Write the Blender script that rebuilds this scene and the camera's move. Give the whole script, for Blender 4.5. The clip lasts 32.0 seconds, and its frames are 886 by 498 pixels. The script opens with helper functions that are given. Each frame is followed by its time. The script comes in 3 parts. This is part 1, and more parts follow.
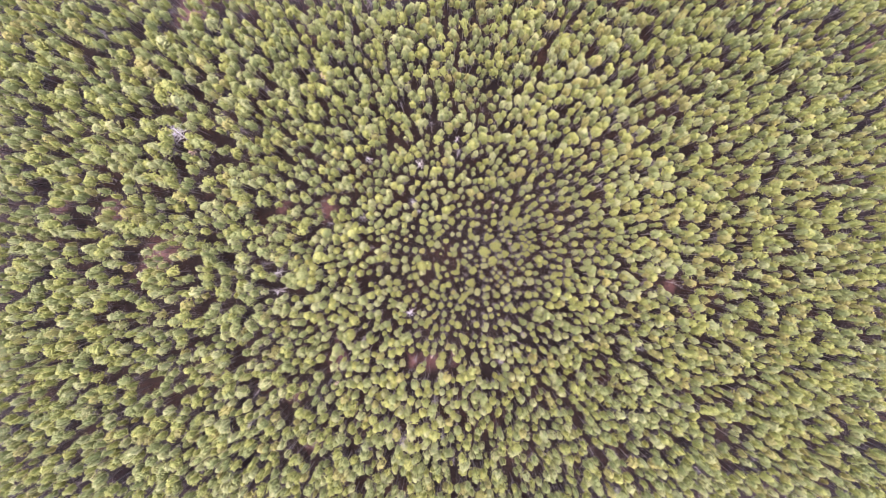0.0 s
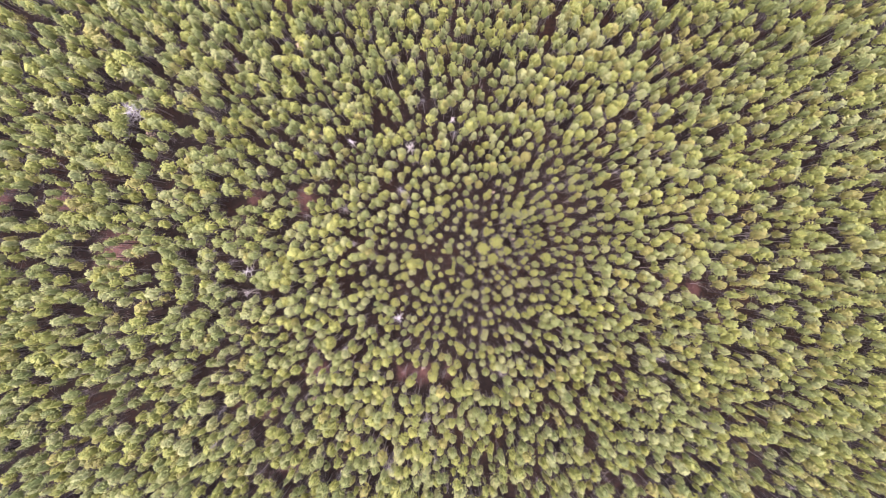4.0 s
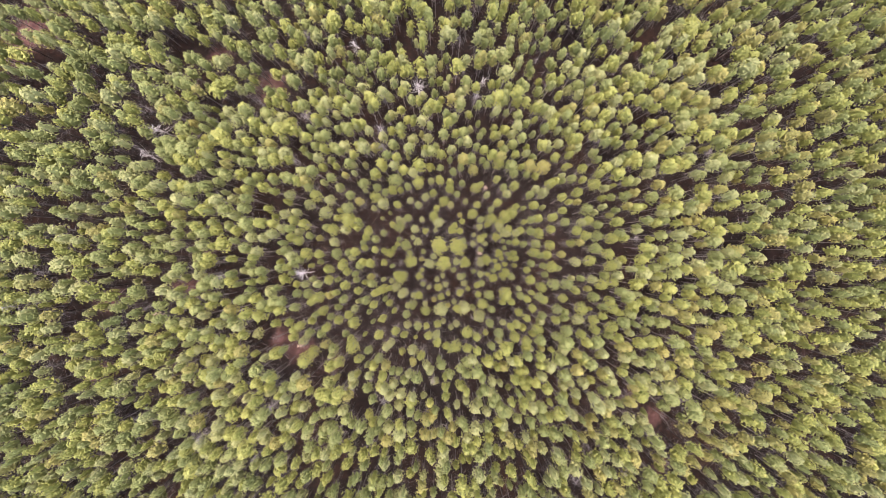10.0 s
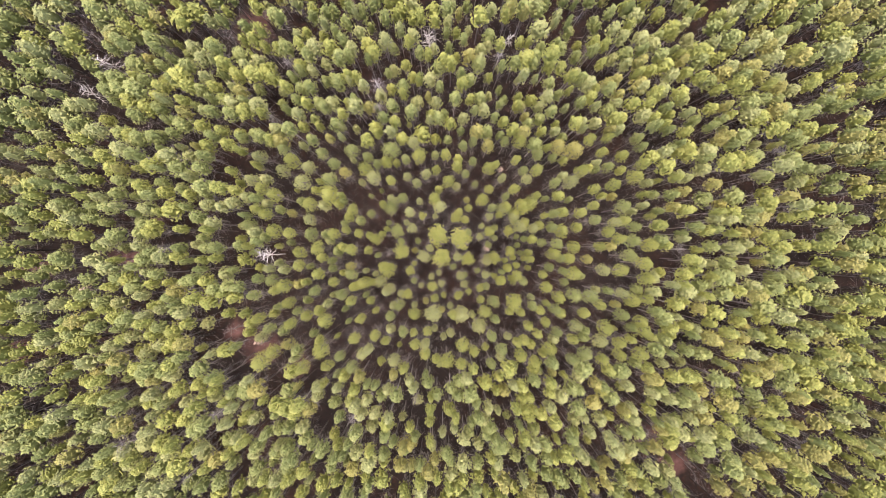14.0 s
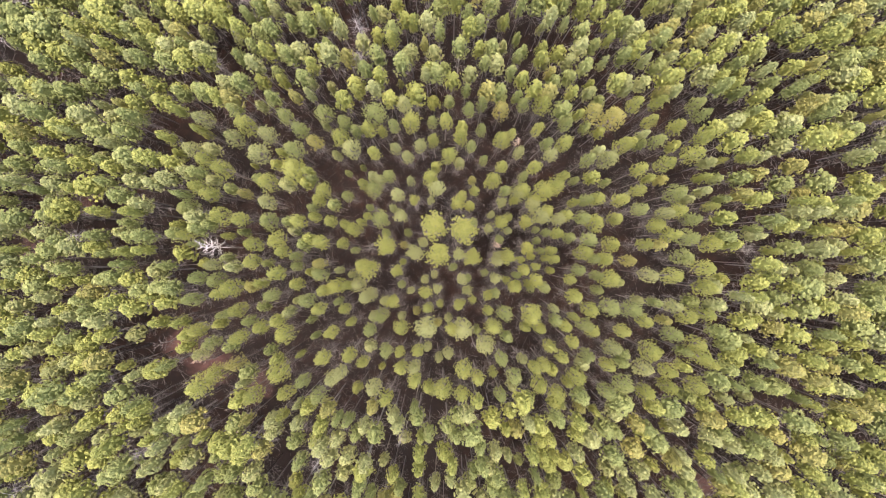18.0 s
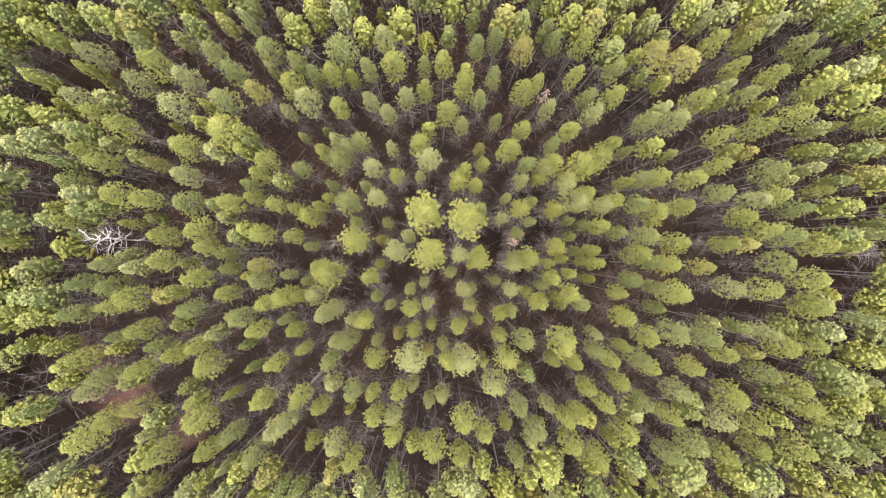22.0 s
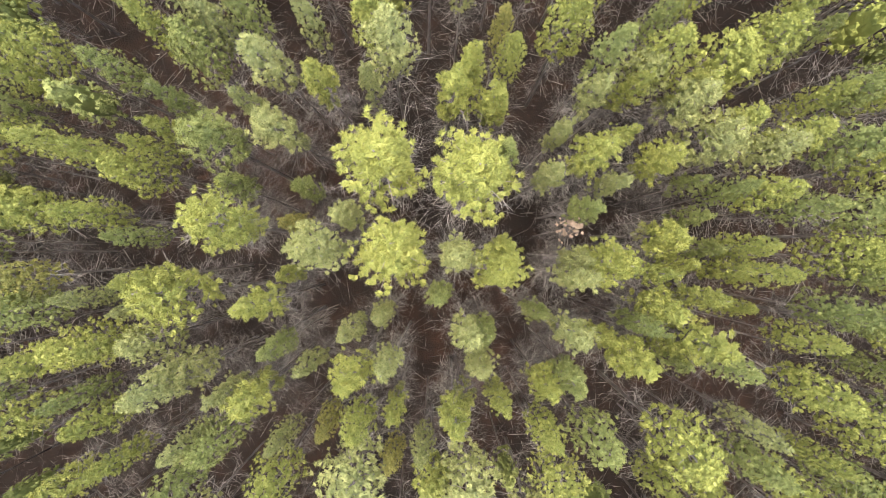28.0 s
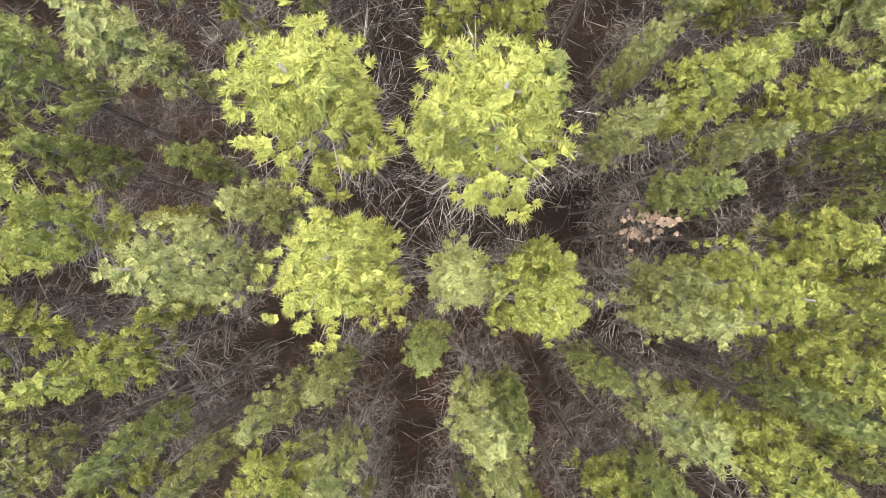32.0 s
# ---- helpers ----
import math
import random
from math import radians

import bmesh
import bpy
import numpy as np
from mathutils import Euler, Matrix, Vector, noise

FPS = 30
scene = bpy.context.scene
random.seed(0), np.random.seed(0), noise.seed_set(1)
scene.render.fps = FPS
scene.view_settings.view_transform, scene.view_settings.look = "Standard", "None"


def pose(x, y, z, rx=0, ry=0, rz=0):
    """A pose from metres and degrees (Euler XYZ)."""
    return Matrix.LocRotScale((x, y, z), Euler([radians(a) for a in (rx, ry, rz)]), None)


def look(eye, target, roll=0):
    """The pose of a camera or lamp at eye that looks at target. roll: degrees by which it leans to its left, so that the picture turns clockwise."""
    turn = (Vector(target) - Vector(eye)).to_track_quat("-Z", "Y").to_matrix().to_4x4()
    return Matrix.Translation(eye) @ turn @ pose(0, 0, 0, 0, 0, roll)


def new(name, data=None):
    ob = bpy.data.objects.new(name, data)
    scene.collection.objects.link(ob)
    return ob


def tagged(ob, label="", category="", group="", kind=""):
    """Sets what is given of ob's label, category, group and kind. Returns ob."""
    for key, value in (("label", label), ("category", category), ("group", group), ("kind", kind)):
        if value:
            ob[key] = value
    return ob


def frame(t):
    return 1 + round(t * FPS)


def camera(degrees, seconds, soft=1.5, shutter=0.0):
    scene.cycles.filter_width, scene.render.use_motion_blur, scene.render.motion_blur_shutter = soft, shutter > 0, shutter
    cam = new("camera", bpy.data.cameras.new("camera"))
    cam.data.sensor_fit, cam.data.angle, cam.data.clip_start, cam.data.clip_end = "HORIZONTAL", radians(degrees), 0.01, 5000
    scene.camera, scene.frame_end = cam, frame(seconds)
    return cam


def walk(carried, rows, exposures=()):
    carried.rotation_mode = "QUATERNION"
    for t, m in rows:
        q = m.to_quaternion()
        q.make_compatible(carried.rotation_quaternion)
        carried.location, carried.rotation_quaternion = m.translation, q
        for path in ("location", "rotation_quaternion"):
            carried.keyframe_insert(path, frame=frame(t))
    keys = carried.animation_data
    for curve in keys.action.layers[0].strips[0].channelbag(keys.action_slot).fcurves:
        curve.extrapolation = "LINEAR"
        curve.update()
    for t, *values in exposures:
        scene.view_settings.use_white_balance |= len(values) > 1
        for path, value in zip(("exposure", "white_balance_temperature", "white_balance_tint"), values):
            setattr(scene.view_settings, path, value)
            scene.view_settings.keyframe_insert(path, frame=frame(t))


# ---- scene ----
cam = camera(72.0, 32.0, soft=0.75)
PATH = [
    (0, pose(-9.19, 7.88, 145.92, 0.05, 0.07, -34.62)),
    (1, pose(-9.35, 7.55, 141.67, -0.04, 0.05, -34.48)),
    (2, pose(-9.28, 7.27, 137.38, -0.01, 0.08, -34.55)),
    (2.5, pose(-9.16, 7.12, 135.20, 0.03, 0.11, -34.64)),
    (4.5, pose(-7.61, 5.95, 126.64, -0.02, 0.27, -34.25)),
    (5, pose(-6.74, 5.28, 124.72, -0.04, 0.34, -33.43)),
    (5.5, pose(-5.74, 4.57, 122.63, -0.03, 0.29, -31.67)),
    (6, pose(-4.73, 3.85, 120.44, -0.05, 0.18, -28.90)),
    (6.5, pose(-3.75, 3.19, 118.20, -0.05, 0.03, -25.94)),
    (7, pose(-2.88, 2.63, 115.80, -0.04, -0.16, -23.08)),
    (7.5, pose(-2.30, 2.29, 113.30, 0.02, -0.18, -20.19)),
    (8, pose(-2.03, 2.09, 110.98, 0.06, -0.10, -17.15)),
    (8.5, pose(-1.89, 1.96, 108.66, 0.06, -0.08, -14.29)),
    (9, pose(-1.83, 1.85, 106.41, 0.06, -0.08, -11.46)),
    (9.5, pose(-1.77, 1.76, 104.19, 0.06, -0.10, -8.72)),
    (10, pose(-1.74, 1.66, 101.91, 0.05, -0.10, -6.47)),
    (10.5, pose(-1.73, 1.57, 99.59, 0.07, -0.09, -4.82)),
    (11, pose(-1.78, 1.43, 97.27, 0.02, -0.06, -3.26)),
    (12, pose(-1.82, 1.26, 92.44, -0.13, -0.20, -1.85)),
    (13, pose(-1.97, 1.22, 88.35, -0.24, -0.27, -1.37)),
    (14, pose(-1.81, 1.00, 84.54, -0.30, -0.24, -1.45)),
    (14.5, pose(-1.78, 0.97, 82.28, -0.31, -0.18, -1.05)),
    (16.5, pose(-1.26, 0.06, 73.85, 0.22, 0.15, -0.56)),
    (17, pose(-1.23, 0.10, 71.61, 0.14, 0.12, -0.48)),
    (18, pose(-1.17, 0.10, 67.12, 0.00, 0.07, -0.36)),
    (19, pose(-1.09, 0.06, 62.87, -0.07, 0.12, -0.13)),
    (20, pose(-0.98, 0.05, 58.49, -0.08, 0.07, 0.11)),
    (21, pose(-0.93, 0.03, 54.11, -0.08, -0.00, 0.33)),
    (22, pose(-0.89, -0.05, 50.00, -0.03, -0.10, 0.43)),
    (23, pose(-0.81, -0.13, 45.98, 0.05, -0.17, 0.45)),
    (24, pose(-0.67, -0.26, 42.16, 0.06, -0.11, 0.56)),
    (25, pose(-0.48, -0.27, 38.40, 0.11, 0.11, 0.55)),
    (25.5, pose(-0.34, -0.26, 36.50, 0.15, 0.24, 0.45)),
    (27.5, pose(-0.30, -0.19, 29.84, -0.21, -0.23, 0.43)),
    (28, pose(-0.24, -0.21, 28.24, -0.15, -0.15, 0.49)),
    (28.5, pose(-0.19, -0.21, 26.69, -0.08, -0.10, 0.52)),
    (29, pose(-0.14, -0.25, 25.14, -0.01, -0.07, 0.51)),
    (29.5, pose(-0.11, -0.19, 23.69, 0.05, -0.01, 0.39)),
    (30, pose(-0.07, -0.16, 22.40, 0.09, 0.06, 0.43)),
    (30.5, pose(-0.07, -0.10, 21.63, 0.07, 0.11, 0.35)),
    (31, pose(-0.05, -0.03, 21.61, 0.04, 0.13, 0.36)),
    (31.5, pose(-0.03, -0.00, 21.23, 0.04, 0.16, 0.32)),
    (32, pose(0.00, 0.00, 20.22, 0.06, 0.18, 0.00)),
]
walk(cam, PATH, [(0.0, 3.15, 6150, 33), (5.0, 3.02, 6400, 29), (9.0, 2.9, 6650, 24), (13.0, 2.9, 6800, 21), (19.0, 2.97, 6850, 17), (25.0, 3.09, 6950, 10), (32.0, 3.16, 6950, 4)])


# world: a bright overcast sky with a weak, very soft sun
SUN_ELEV, SUN_AZIM = 86.0, 150.0
world = bpy.data.worlds.new("world")
scene.world = world
world.use_nodes = True
wn = world.node_tree.nodes
sky = wn.new("ShaderNodeTexSky")
sky.sky_type, sky.sun_disc = "NISHITA", False
sky.sun_elevation, sky.sun_rotation = radians(SUN_ELEV), radians(90 - SUN_AZIM)
sky.air_density, sky.dust_density, sky.ozone_density = 1.0, 4.0, 1.0
wn["Background"].inputs["Strength"].default_value = 0.15
world.node_tree.links.new(sky.outputs["Color"], wn["Background"].inputs["Color"])
sun = new("sun", bpy.data.lights.new("sun", "SUN"))
sun.data.energy, sun.data.angle, sun.data.color = 0.8, radians(60), (1.0, 0.94, 0.84)
sun.matrix_world = look((60 * math.cos(radians(SUN_AZIM)), 60 * math.sin(radians(SUN_AZIM)), 60 * math.tan(radians(SUN_ELEV))), (0, 0, 0))


# ---- materials ----
def shader(name, rough=0.8):
    m = bpy.data.materials.new(name)
    m.use_nodes = True
    b = m.node_tree.nodes["Principled BSDF"]
    b.inputs["Roughness"].default_value = rough
    b.inputs["Specular IOR Level"].default_value = 0.25
    return m, m.node_tree.nodes, m.node_tree.links, b


def noise_node(n, l, scale, coord="Object", detail=4.0):
    tc = n.new("ShaderNodeTexCoord")
    t = n.new("ShaderNodeTexNoise")
    t.inputs["Scale"].default_value, t.inputs["Detail"].default_value = scale, detail
    l.new(tc.outputs[coord], t.inputs["Vector"])
    return t


def sums(n, l, terms):
    """Sum of weighted sockets: (socket, weight, offset)."""
    last = None
    for s, w, o in terms:
        k = n.new("ShaderNodeMath")
        k.operation = "MULTIPLY_ADD"
        l.new(s, k.inputs[0])
        k.inputs[1].default_value, k.inputs[2].default_value = w, o
        if last is not None:
            a = n.new("ShaderNodeMath")
            a.operation = "ADD"
            l.new(last, a.inputs[0])
            l.new(k.outputs[0], a.inputs[1])
            last = a.outputs[0]
        else:
            last = k.outputs[0]
    return last


def ramp(n, l, fac, stops):
    r = n.new("ShaderNodeValToRGB")
    e = r.color_ramp.elements
    while len(e) < len(stops):
        e.new(0.5)
    for el, (p, c) in zip(e, stops):
        el.position, el.color = p, (*c, 1)
    l.new(fac, r.inputs["Fac"])
    return r.outputs["Color"]


def needle_material(name, dark, mid, light):
    m, n, l, b = shader(name, 0.62)
    geo, info, att = n.new("ShaderNodeNewGeometry"), n.new("ShaderNodeObjectInfo"), n.new("ShaderNodeAttribute")
    att.attribute_name = "tint"
    big, lump = noise_node(n, l, 1.6, detail=3.0), noise_node(n, l, 7.0, detail=4.0)
    fac = sums(n, l, [(geo.outputs["Random Per Island"], 0.16, 0.05), (info.outputs["Random"], 0.22, -0.11), (att.outputs["Fac"], 0.45, 0.0), (big.outputs["Fac"], 0.5, -0.1), (lump.outputs["Fac"], 0.6, -0.1)])
    col = ramp(n, l, fac, [(0.05, dark), (0.5, mid), (0.95, light)])
    l.new(col, b.inputs["Base Color"])
    fine, bump = noise_node(n, l, 30.0, detail=3.0), n.new("ShaderNodeBump")
    bump.inputs["Strength"].default_value, bump.inputs["Distance"].default_value = 0.9, 0.035
    l.new(fine.outputs["Fac"], bump.inputs["Height"])
    swell = n.new("ShaderNodeBump")
    swell.inputs["Strength"].default_value, swell.inputs["Distance"].default_value = 0.8, 0.07
    l.new(lump.outputs["Fac"], swell.inputs["Height"])
    l.new(swell.outputs[0], bump.inputs["Normal"])
    l.new(bump.outputs[0], b.inputs["Normal"])
    tl, mix = n.new("ShaderNodeBsdfTranslucent"), n.new("ShaderNodeMixShader")
    l.new(col, tl.inputs["Color"])
    mix.inputs[0].default_value = 0.28
    l.new(b.outputs[0], mix.inputs[1])
    l.new(tl.outputs[0], mix.inputs[2])
    l.new(mix.outputs[0], n["Material Output"].inputs["Surface"])
    return m


NEEDLES = [
    needle_material("needles_yellow_green", (0.100, 0.109, 0.024), (0.178, 0.187, 0.044), (0.248, 0.250, 0.074)),
    needle_material("needles_mid_green", (0.080, 0.094, 0.026), (0.142, 0.157, 0.048), (0.206, 0.218, 0.078)),
    needle_material("needles_pale_green", (0.112, 0.122, 0.042), (0.186, 0.194, 0.071), (0.248, 0.252, 0.102)),
    needle_material("needles_ochre_green", (0.102, 0.097, 0.027), (0.180, 0.168, 0.046), (0.254, 0.232, 0.070)),
    needle_material("needles_withered_pink", (0.26, 0.18, 0.14), (0.42, 0.31, 0.24), (0.56, 0.44, 0.35)),
]


def bark_material(name, dark, light, scale=9.0):
    m, n, l, b = shader(name, 0.9)
    tex = noise_node(n, l, scale, detail=6.0)
    info, geo = n.new("ShaderNodeObjectInfo"), n.new("ShaderNodeNewGeometry")
    fac = sums(n, l, [(tex.outputs["Fac"], 1.1, -0.25), (info.outputs["Random"], 0.3, -0.15), (geo.outputs["Random Per Island"], 0.7, -0.3)])
    l.new(ramp(n, l, fac, [(0.1, dark), (0.9, light)]), b.inputs["Base Color"])
    bump = n.new("ShaderNodeBump")
    bump.inputs["Strength"].default_value, bump.inputs["Distance"].default_value = 0.5, 0.02
    l.new(tex.outputs["Fac"], bump.inputs["Height"])
    l.new(bump.outputs[0], b.inputs["Normal"])
    return m


BARK = bark_material("bark_grey_brown", (0.085, 0.068, 0.060), (0.24, 0.205, 0.185))
TWIG = bark_material("dead_twig_grey", (0.030, 0.026, 0.024), (0.25, 0.226, 0.208), 3.0)
BLEACHED = bark_material("bleached_dead_wood", (0.20, 0.185, 0.172), (0.40, 0.38, 0.36), 4.0)


def soil_material():
    m, n, l, b = shader("forest_floor", 0.95)
    a, c, f = noise_node(n, l, 0.10, detail=5.0), noise_node(n, l, 1.3, detail=6.0), noise_node(n, l, 18.0, detail=5.0)
    fac = sums(n, l, [(a.outputs["Fac"], 0.8, -0.15), (c.outputs["Fac"], 0.7, -0.2), (f.outputs["Fac"], 0.5, -0.2)])
    # needle litter, its colour taken near black to carry shade under the pines
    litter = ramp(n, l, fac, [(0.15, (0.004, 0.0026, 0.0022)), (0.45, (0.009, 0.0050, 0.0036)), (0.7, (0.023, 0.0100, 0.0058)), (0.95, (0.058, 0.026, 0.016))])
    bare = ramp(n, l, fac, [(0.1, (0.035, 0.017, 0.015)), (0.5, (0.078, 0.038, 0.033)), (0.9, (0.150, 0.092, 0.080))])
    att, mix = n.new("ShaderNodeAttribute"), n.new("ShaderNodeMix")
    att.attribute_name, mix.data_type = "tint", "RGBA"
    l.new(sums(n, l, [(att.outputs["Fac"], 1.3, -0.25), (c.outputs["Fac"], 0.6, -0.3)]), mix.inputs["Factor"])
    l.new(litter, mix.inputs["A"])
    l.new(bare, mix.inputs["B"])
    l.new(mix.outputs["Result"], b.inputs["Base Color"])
    bump = n.new("ShaderNodeBump")
    bump.inputs["Strength"].default_value, bump.inputs["Distance"].default_value = 0.7, 0.05
    l.new(f.outputs["Fac"], bump.inputs["Height"])
    l.new(bump.outputs[0], b.inputs["Normal"])
    return m


SOIL = soil_material()


# ---- mesh helpers ----
def mesh_from(name, v, f, mats, index=None, tint=None, smooth=False):
    """A mesh from arrays of points and triangles."""
    me = bpy.data.meshes.new(name)
    v, f = np.asarray(v, np.float32), np.asarray(f, np.int32)
    me.vertices.add(len(v))
    me.vertices.foreach_set("co", v.ravel())
    me.loops.add(f.size)
    me.loops.foreach_set("vertex_index", f.ravel())
    me.polygons.add(len(f))
    me.polygons.foreach_set("loop_start", np.arange(0, f.size, 3, dtype=np.int32))
    me.polygons.foreach_set("loop_total", np.full(len(f), 3, np.int32))
    if index is not None:
        me.polygons.foreach_set("material_index", np.asarray(index, np.int32))
    me.polygons.foreach_set("use_smooth", np.broadcast_to(smooth, len(f)).astype(bool))
    for mat in mats:
        me.materials.append(mat)
    if tint is not None:
        me.attributes.new("tint", "FLOAT", "POINT").data.foreach_set("value", np.asarray(tint, np.float32))
    me.update(calc_edges=True)
    return me


def joined(pieces):
    """One array of points and one of triangles from several."""
    vs, fs, at = [], [], 0
    for v, f in pieces:
        vs.append(v)
        fs.append(np.asarray(f) + at)
        at += len(v)
    return np.concatenate(vs), np.concatenate(fs)


def unit(a):
    return a / np.maximum(np.linalg.norm(a, axis=-1, keepdims=True), 1e-9)


def tube(points, radii, sides=5):
    """A tapered tube along points."""
    p, r = np.asarray(points, float), np.asarray(radii, float)
    way = unit(np.gradient(p, axis=0))
    ref = np.where(np.abs(way[:, 2:3]) > 0.8, [[1.0, 0, 0]], [[0, 0, 1.0]])
    a = unit(np.cross(way, ref))
    b = np.cross(way, a)
    ang = np.arange(sides) * 2 * np.pi / sides
    ring = p[:, None] + r[:, None, None] * (np.cos(ang)[None, :, None] * a[:, None] + np.sin(ang)[None, :, None] * b[:, None])
    v = ring.reshape(-1, 3)
    f = []
    for i in range(len(p) - 1):
        for j in range(sides):
            q, k = i * sides + j, i * sides + (j + 1) % sides
            f += [(q, k, k + sides), (q, k + sides, q + sides)]
    top = (len(p) - 1) * sides
    f += [(top, top + j, top + j + 1) for j in range(1, sides - 1)]
    return v, np.array(f)



def domes(centre, way, size, sides, rng, flat=1.0):
    """Uneven cups, one for each needle tuft, with the rounded side along its way. flat: how far heights are kept."""
    k = len(centre)
    ref = np.where(np.abs(way[:, 2:3]) > 0.85, [[1.0, 0, 0]], [[0, 0, 1.0]])
    a = unit(np.cross(way, ref))
    b = np.cross(way, a)
    ang = (np.arange(sides) * 6.283 / sides)[None] + rng.uniform(0, 6.283, (k, 1))
    rad = size[:, None] * rng.uniform(0.70, 1.25, (k, sides))
    low = -size[:, None] * rng.uniform(0.0, 0.42, (k, sides))
    rim = (np.cos(ang) * rad)[..., None] * a[:, None] + (np.sin(ang) * rad)[..., None] * b[:, None] + low[..., None] * way[:, None]
    tip = way * (size * rng.uniform(0.12, 0.40, k))[:, None] + rng.normal(size=way.shape) * size[:, None] * 0.12
    v = np.concatenate([rim, tip[:, None]], 1) * (1, 1, flat) + centre[:, None]
    j = np.arange(sides)
    f = np.stack([j, (j + 1) % sides, np.full(sides, sides)], 1)
    return v.reshape(-1, 3), (f[None] + (np.arange(k) * (sides + 1))[:, None, None]).reshape(-1, 3)


def tufts(centre, way, size, needles, rng, width, sides, flat=1.0, core=0.74):
    """Needle tufts: a dense cup and short pointed blades that fan out of it. Points, triangles, and a shade of colour for each tuft."""
    k = len(centre)
    cv, cf = domes(centre, way, size * core, sides, rng, flat)
    own = rng.normal(size=k) * 0.13
    if not needles:
        return cv, cf, np.repeat(own, sides + 1)
    d = unit(way[:, None] * 0.75 + unit(rng.normal(size=(k, needles, 3))))
    ln = size[:, None, None] * rng.uniform(0.72, 1.12, (k, needles, 1))
    side = unit(np.cross(d, rng.normal(size=(k, needles, 3)))) * ln * width
    root = d * ln * 0.30
    v = np.stack([root - side, root + side, d * ln], 2) * (1, 1, flat) + centre[:, None, None]
    v, f = joined([(cv, cf), (v.reshape(-1, 3), np.arange(k * needles * 3).reshape(-1, 3))])
    return v, f, np.concatenate([np.repeat(own, sides + 1), np.repeat(own, needles * 3)])


def blades(start, end, width, rng):
    """Thin pointed slivers from start to end, one triangle each."""
    side = unit(np.cross(end - start, rng.normal(size=start.shape))) * width
    v = np.stack([start - side, start + side, end], 1).reshape(-1, 3)
    return v, np.arange(len(v)).reshape(-1, 3)


# ---- a pine, 12 m high with a crown of 1 m radius, to be scaled ----
CROWN_BASE, TOP = 7.5, 12.0


def girth(t):
    """How far a crown reaches at the level t, from its foot (0) to its tip (1)."""
    return (np.clip(t, 0.004, 1) ** 0.42) * (np.clip(1 - t, 0, 1) ** 0.76) / 0.464


def lobes(rng):
    """The uneven outline of one crown: by how much it swells or sinks at the level t and the turn a."""
    p, q = rng.uniform(0, 6.283, 4), rng.uniform(0.8, 1.2, 3)

    def swell(t, a):
        return 0.10 * q[0] * np.sin(2 * a + p[0] + 3 * t) + 0.11 * q[1] * np.sin(3 * a + p[1] - 8 * t) + 0.09 * q[2] * np.sin(5 * a + p[2] + 15 * t)
    return swell


def crown_heart(rng, bend, swell, sides, rings, wide, foot=0.05, rough=0.08, head=0.93):
    """The dense inside of a crown: an uneven, lobed egg."""
    level = np.linspace(foot, head, rings)
    a = np.arange(sides) * 6.283 / sides
    v = []
    for k, t in enumerate(level):
        z = CROWN_BASE + t * (TOP - CROWN_BASE) * 0.97
        turn = a + k * 3.1416 / sides
        rr = girth(t) * wide * (1 + swell(t, turn)) * rng.uniform(1 - rough, 1 + rough, sides)
        v.append(np.stack([bend[0] * (z / TOP) ** 2 + rr * np.cos(turn), bend[1] * (z / TOP) ** 2 + rr * np.sin(turn), z + rng.normal(size=sides) * 0.07], 1))
    v = np.concatenate(v + [np.array([[bend[0], bend[1], CROWN_BASE + (head + 0.035) * (TOP - CROWN_BASE)]])])
    f = []
    for i in range(rings - 1):
        for q in range(sides):
            m, n = i * sides + q, i * sides + (q + 1) % sides
            f += [(m, n, m + sides), (n, n + sides, m + sides)]
    top = (rings - 1) * sides
    f += [(top + q, top + (q + 1) % sides, len(v) - 1) for q in range(sides)]
    return v, np.array(f)


def crown_skin(rng, bend, swell, count, size, low=0.04, deep=0.38):
    """Where the needle tufts sit on a crown that is seen from further off: all over its lobed egg. Centres, ways, sizes."""
    t = low + (0.99 - low) * (np.arange(count) + rng.uniform(0, 1, count)) / count
    a = np.arange(count) * 2.39996 + rng.normal(size=count) * 0.35
    r = girth(t * 0.985) * (1 + swell(t, a)) * (0.97 + 0.06 * rng.normal(size=count)) * (1 - deep * rng.uniform(0, 1, count) ** 2)
    z = CROWN_BASE + t * (TOP - CROWN_BASE - 0.10) + rng.normal(size=count) * 0.06
    out = np.stack([np.cos(a), np.sin(a), 0 * a], 1)
    c = np.stack([bend[0] * (z / TOP) ** 2, bend[1] * (z / TOP) ** 2, z], 1) + out * r[:, None]
    w = unit(out * (1.0 - 0.8 * t[:, None] ** 3) + np.array([0, 0, 1.0]) * (0.42 + 0.5 * t[:, None] ** 2) + rng.normal(size=out.shape) * 0.36)
    return c, w, size * rng.uniform(0.70, 1.35, count)


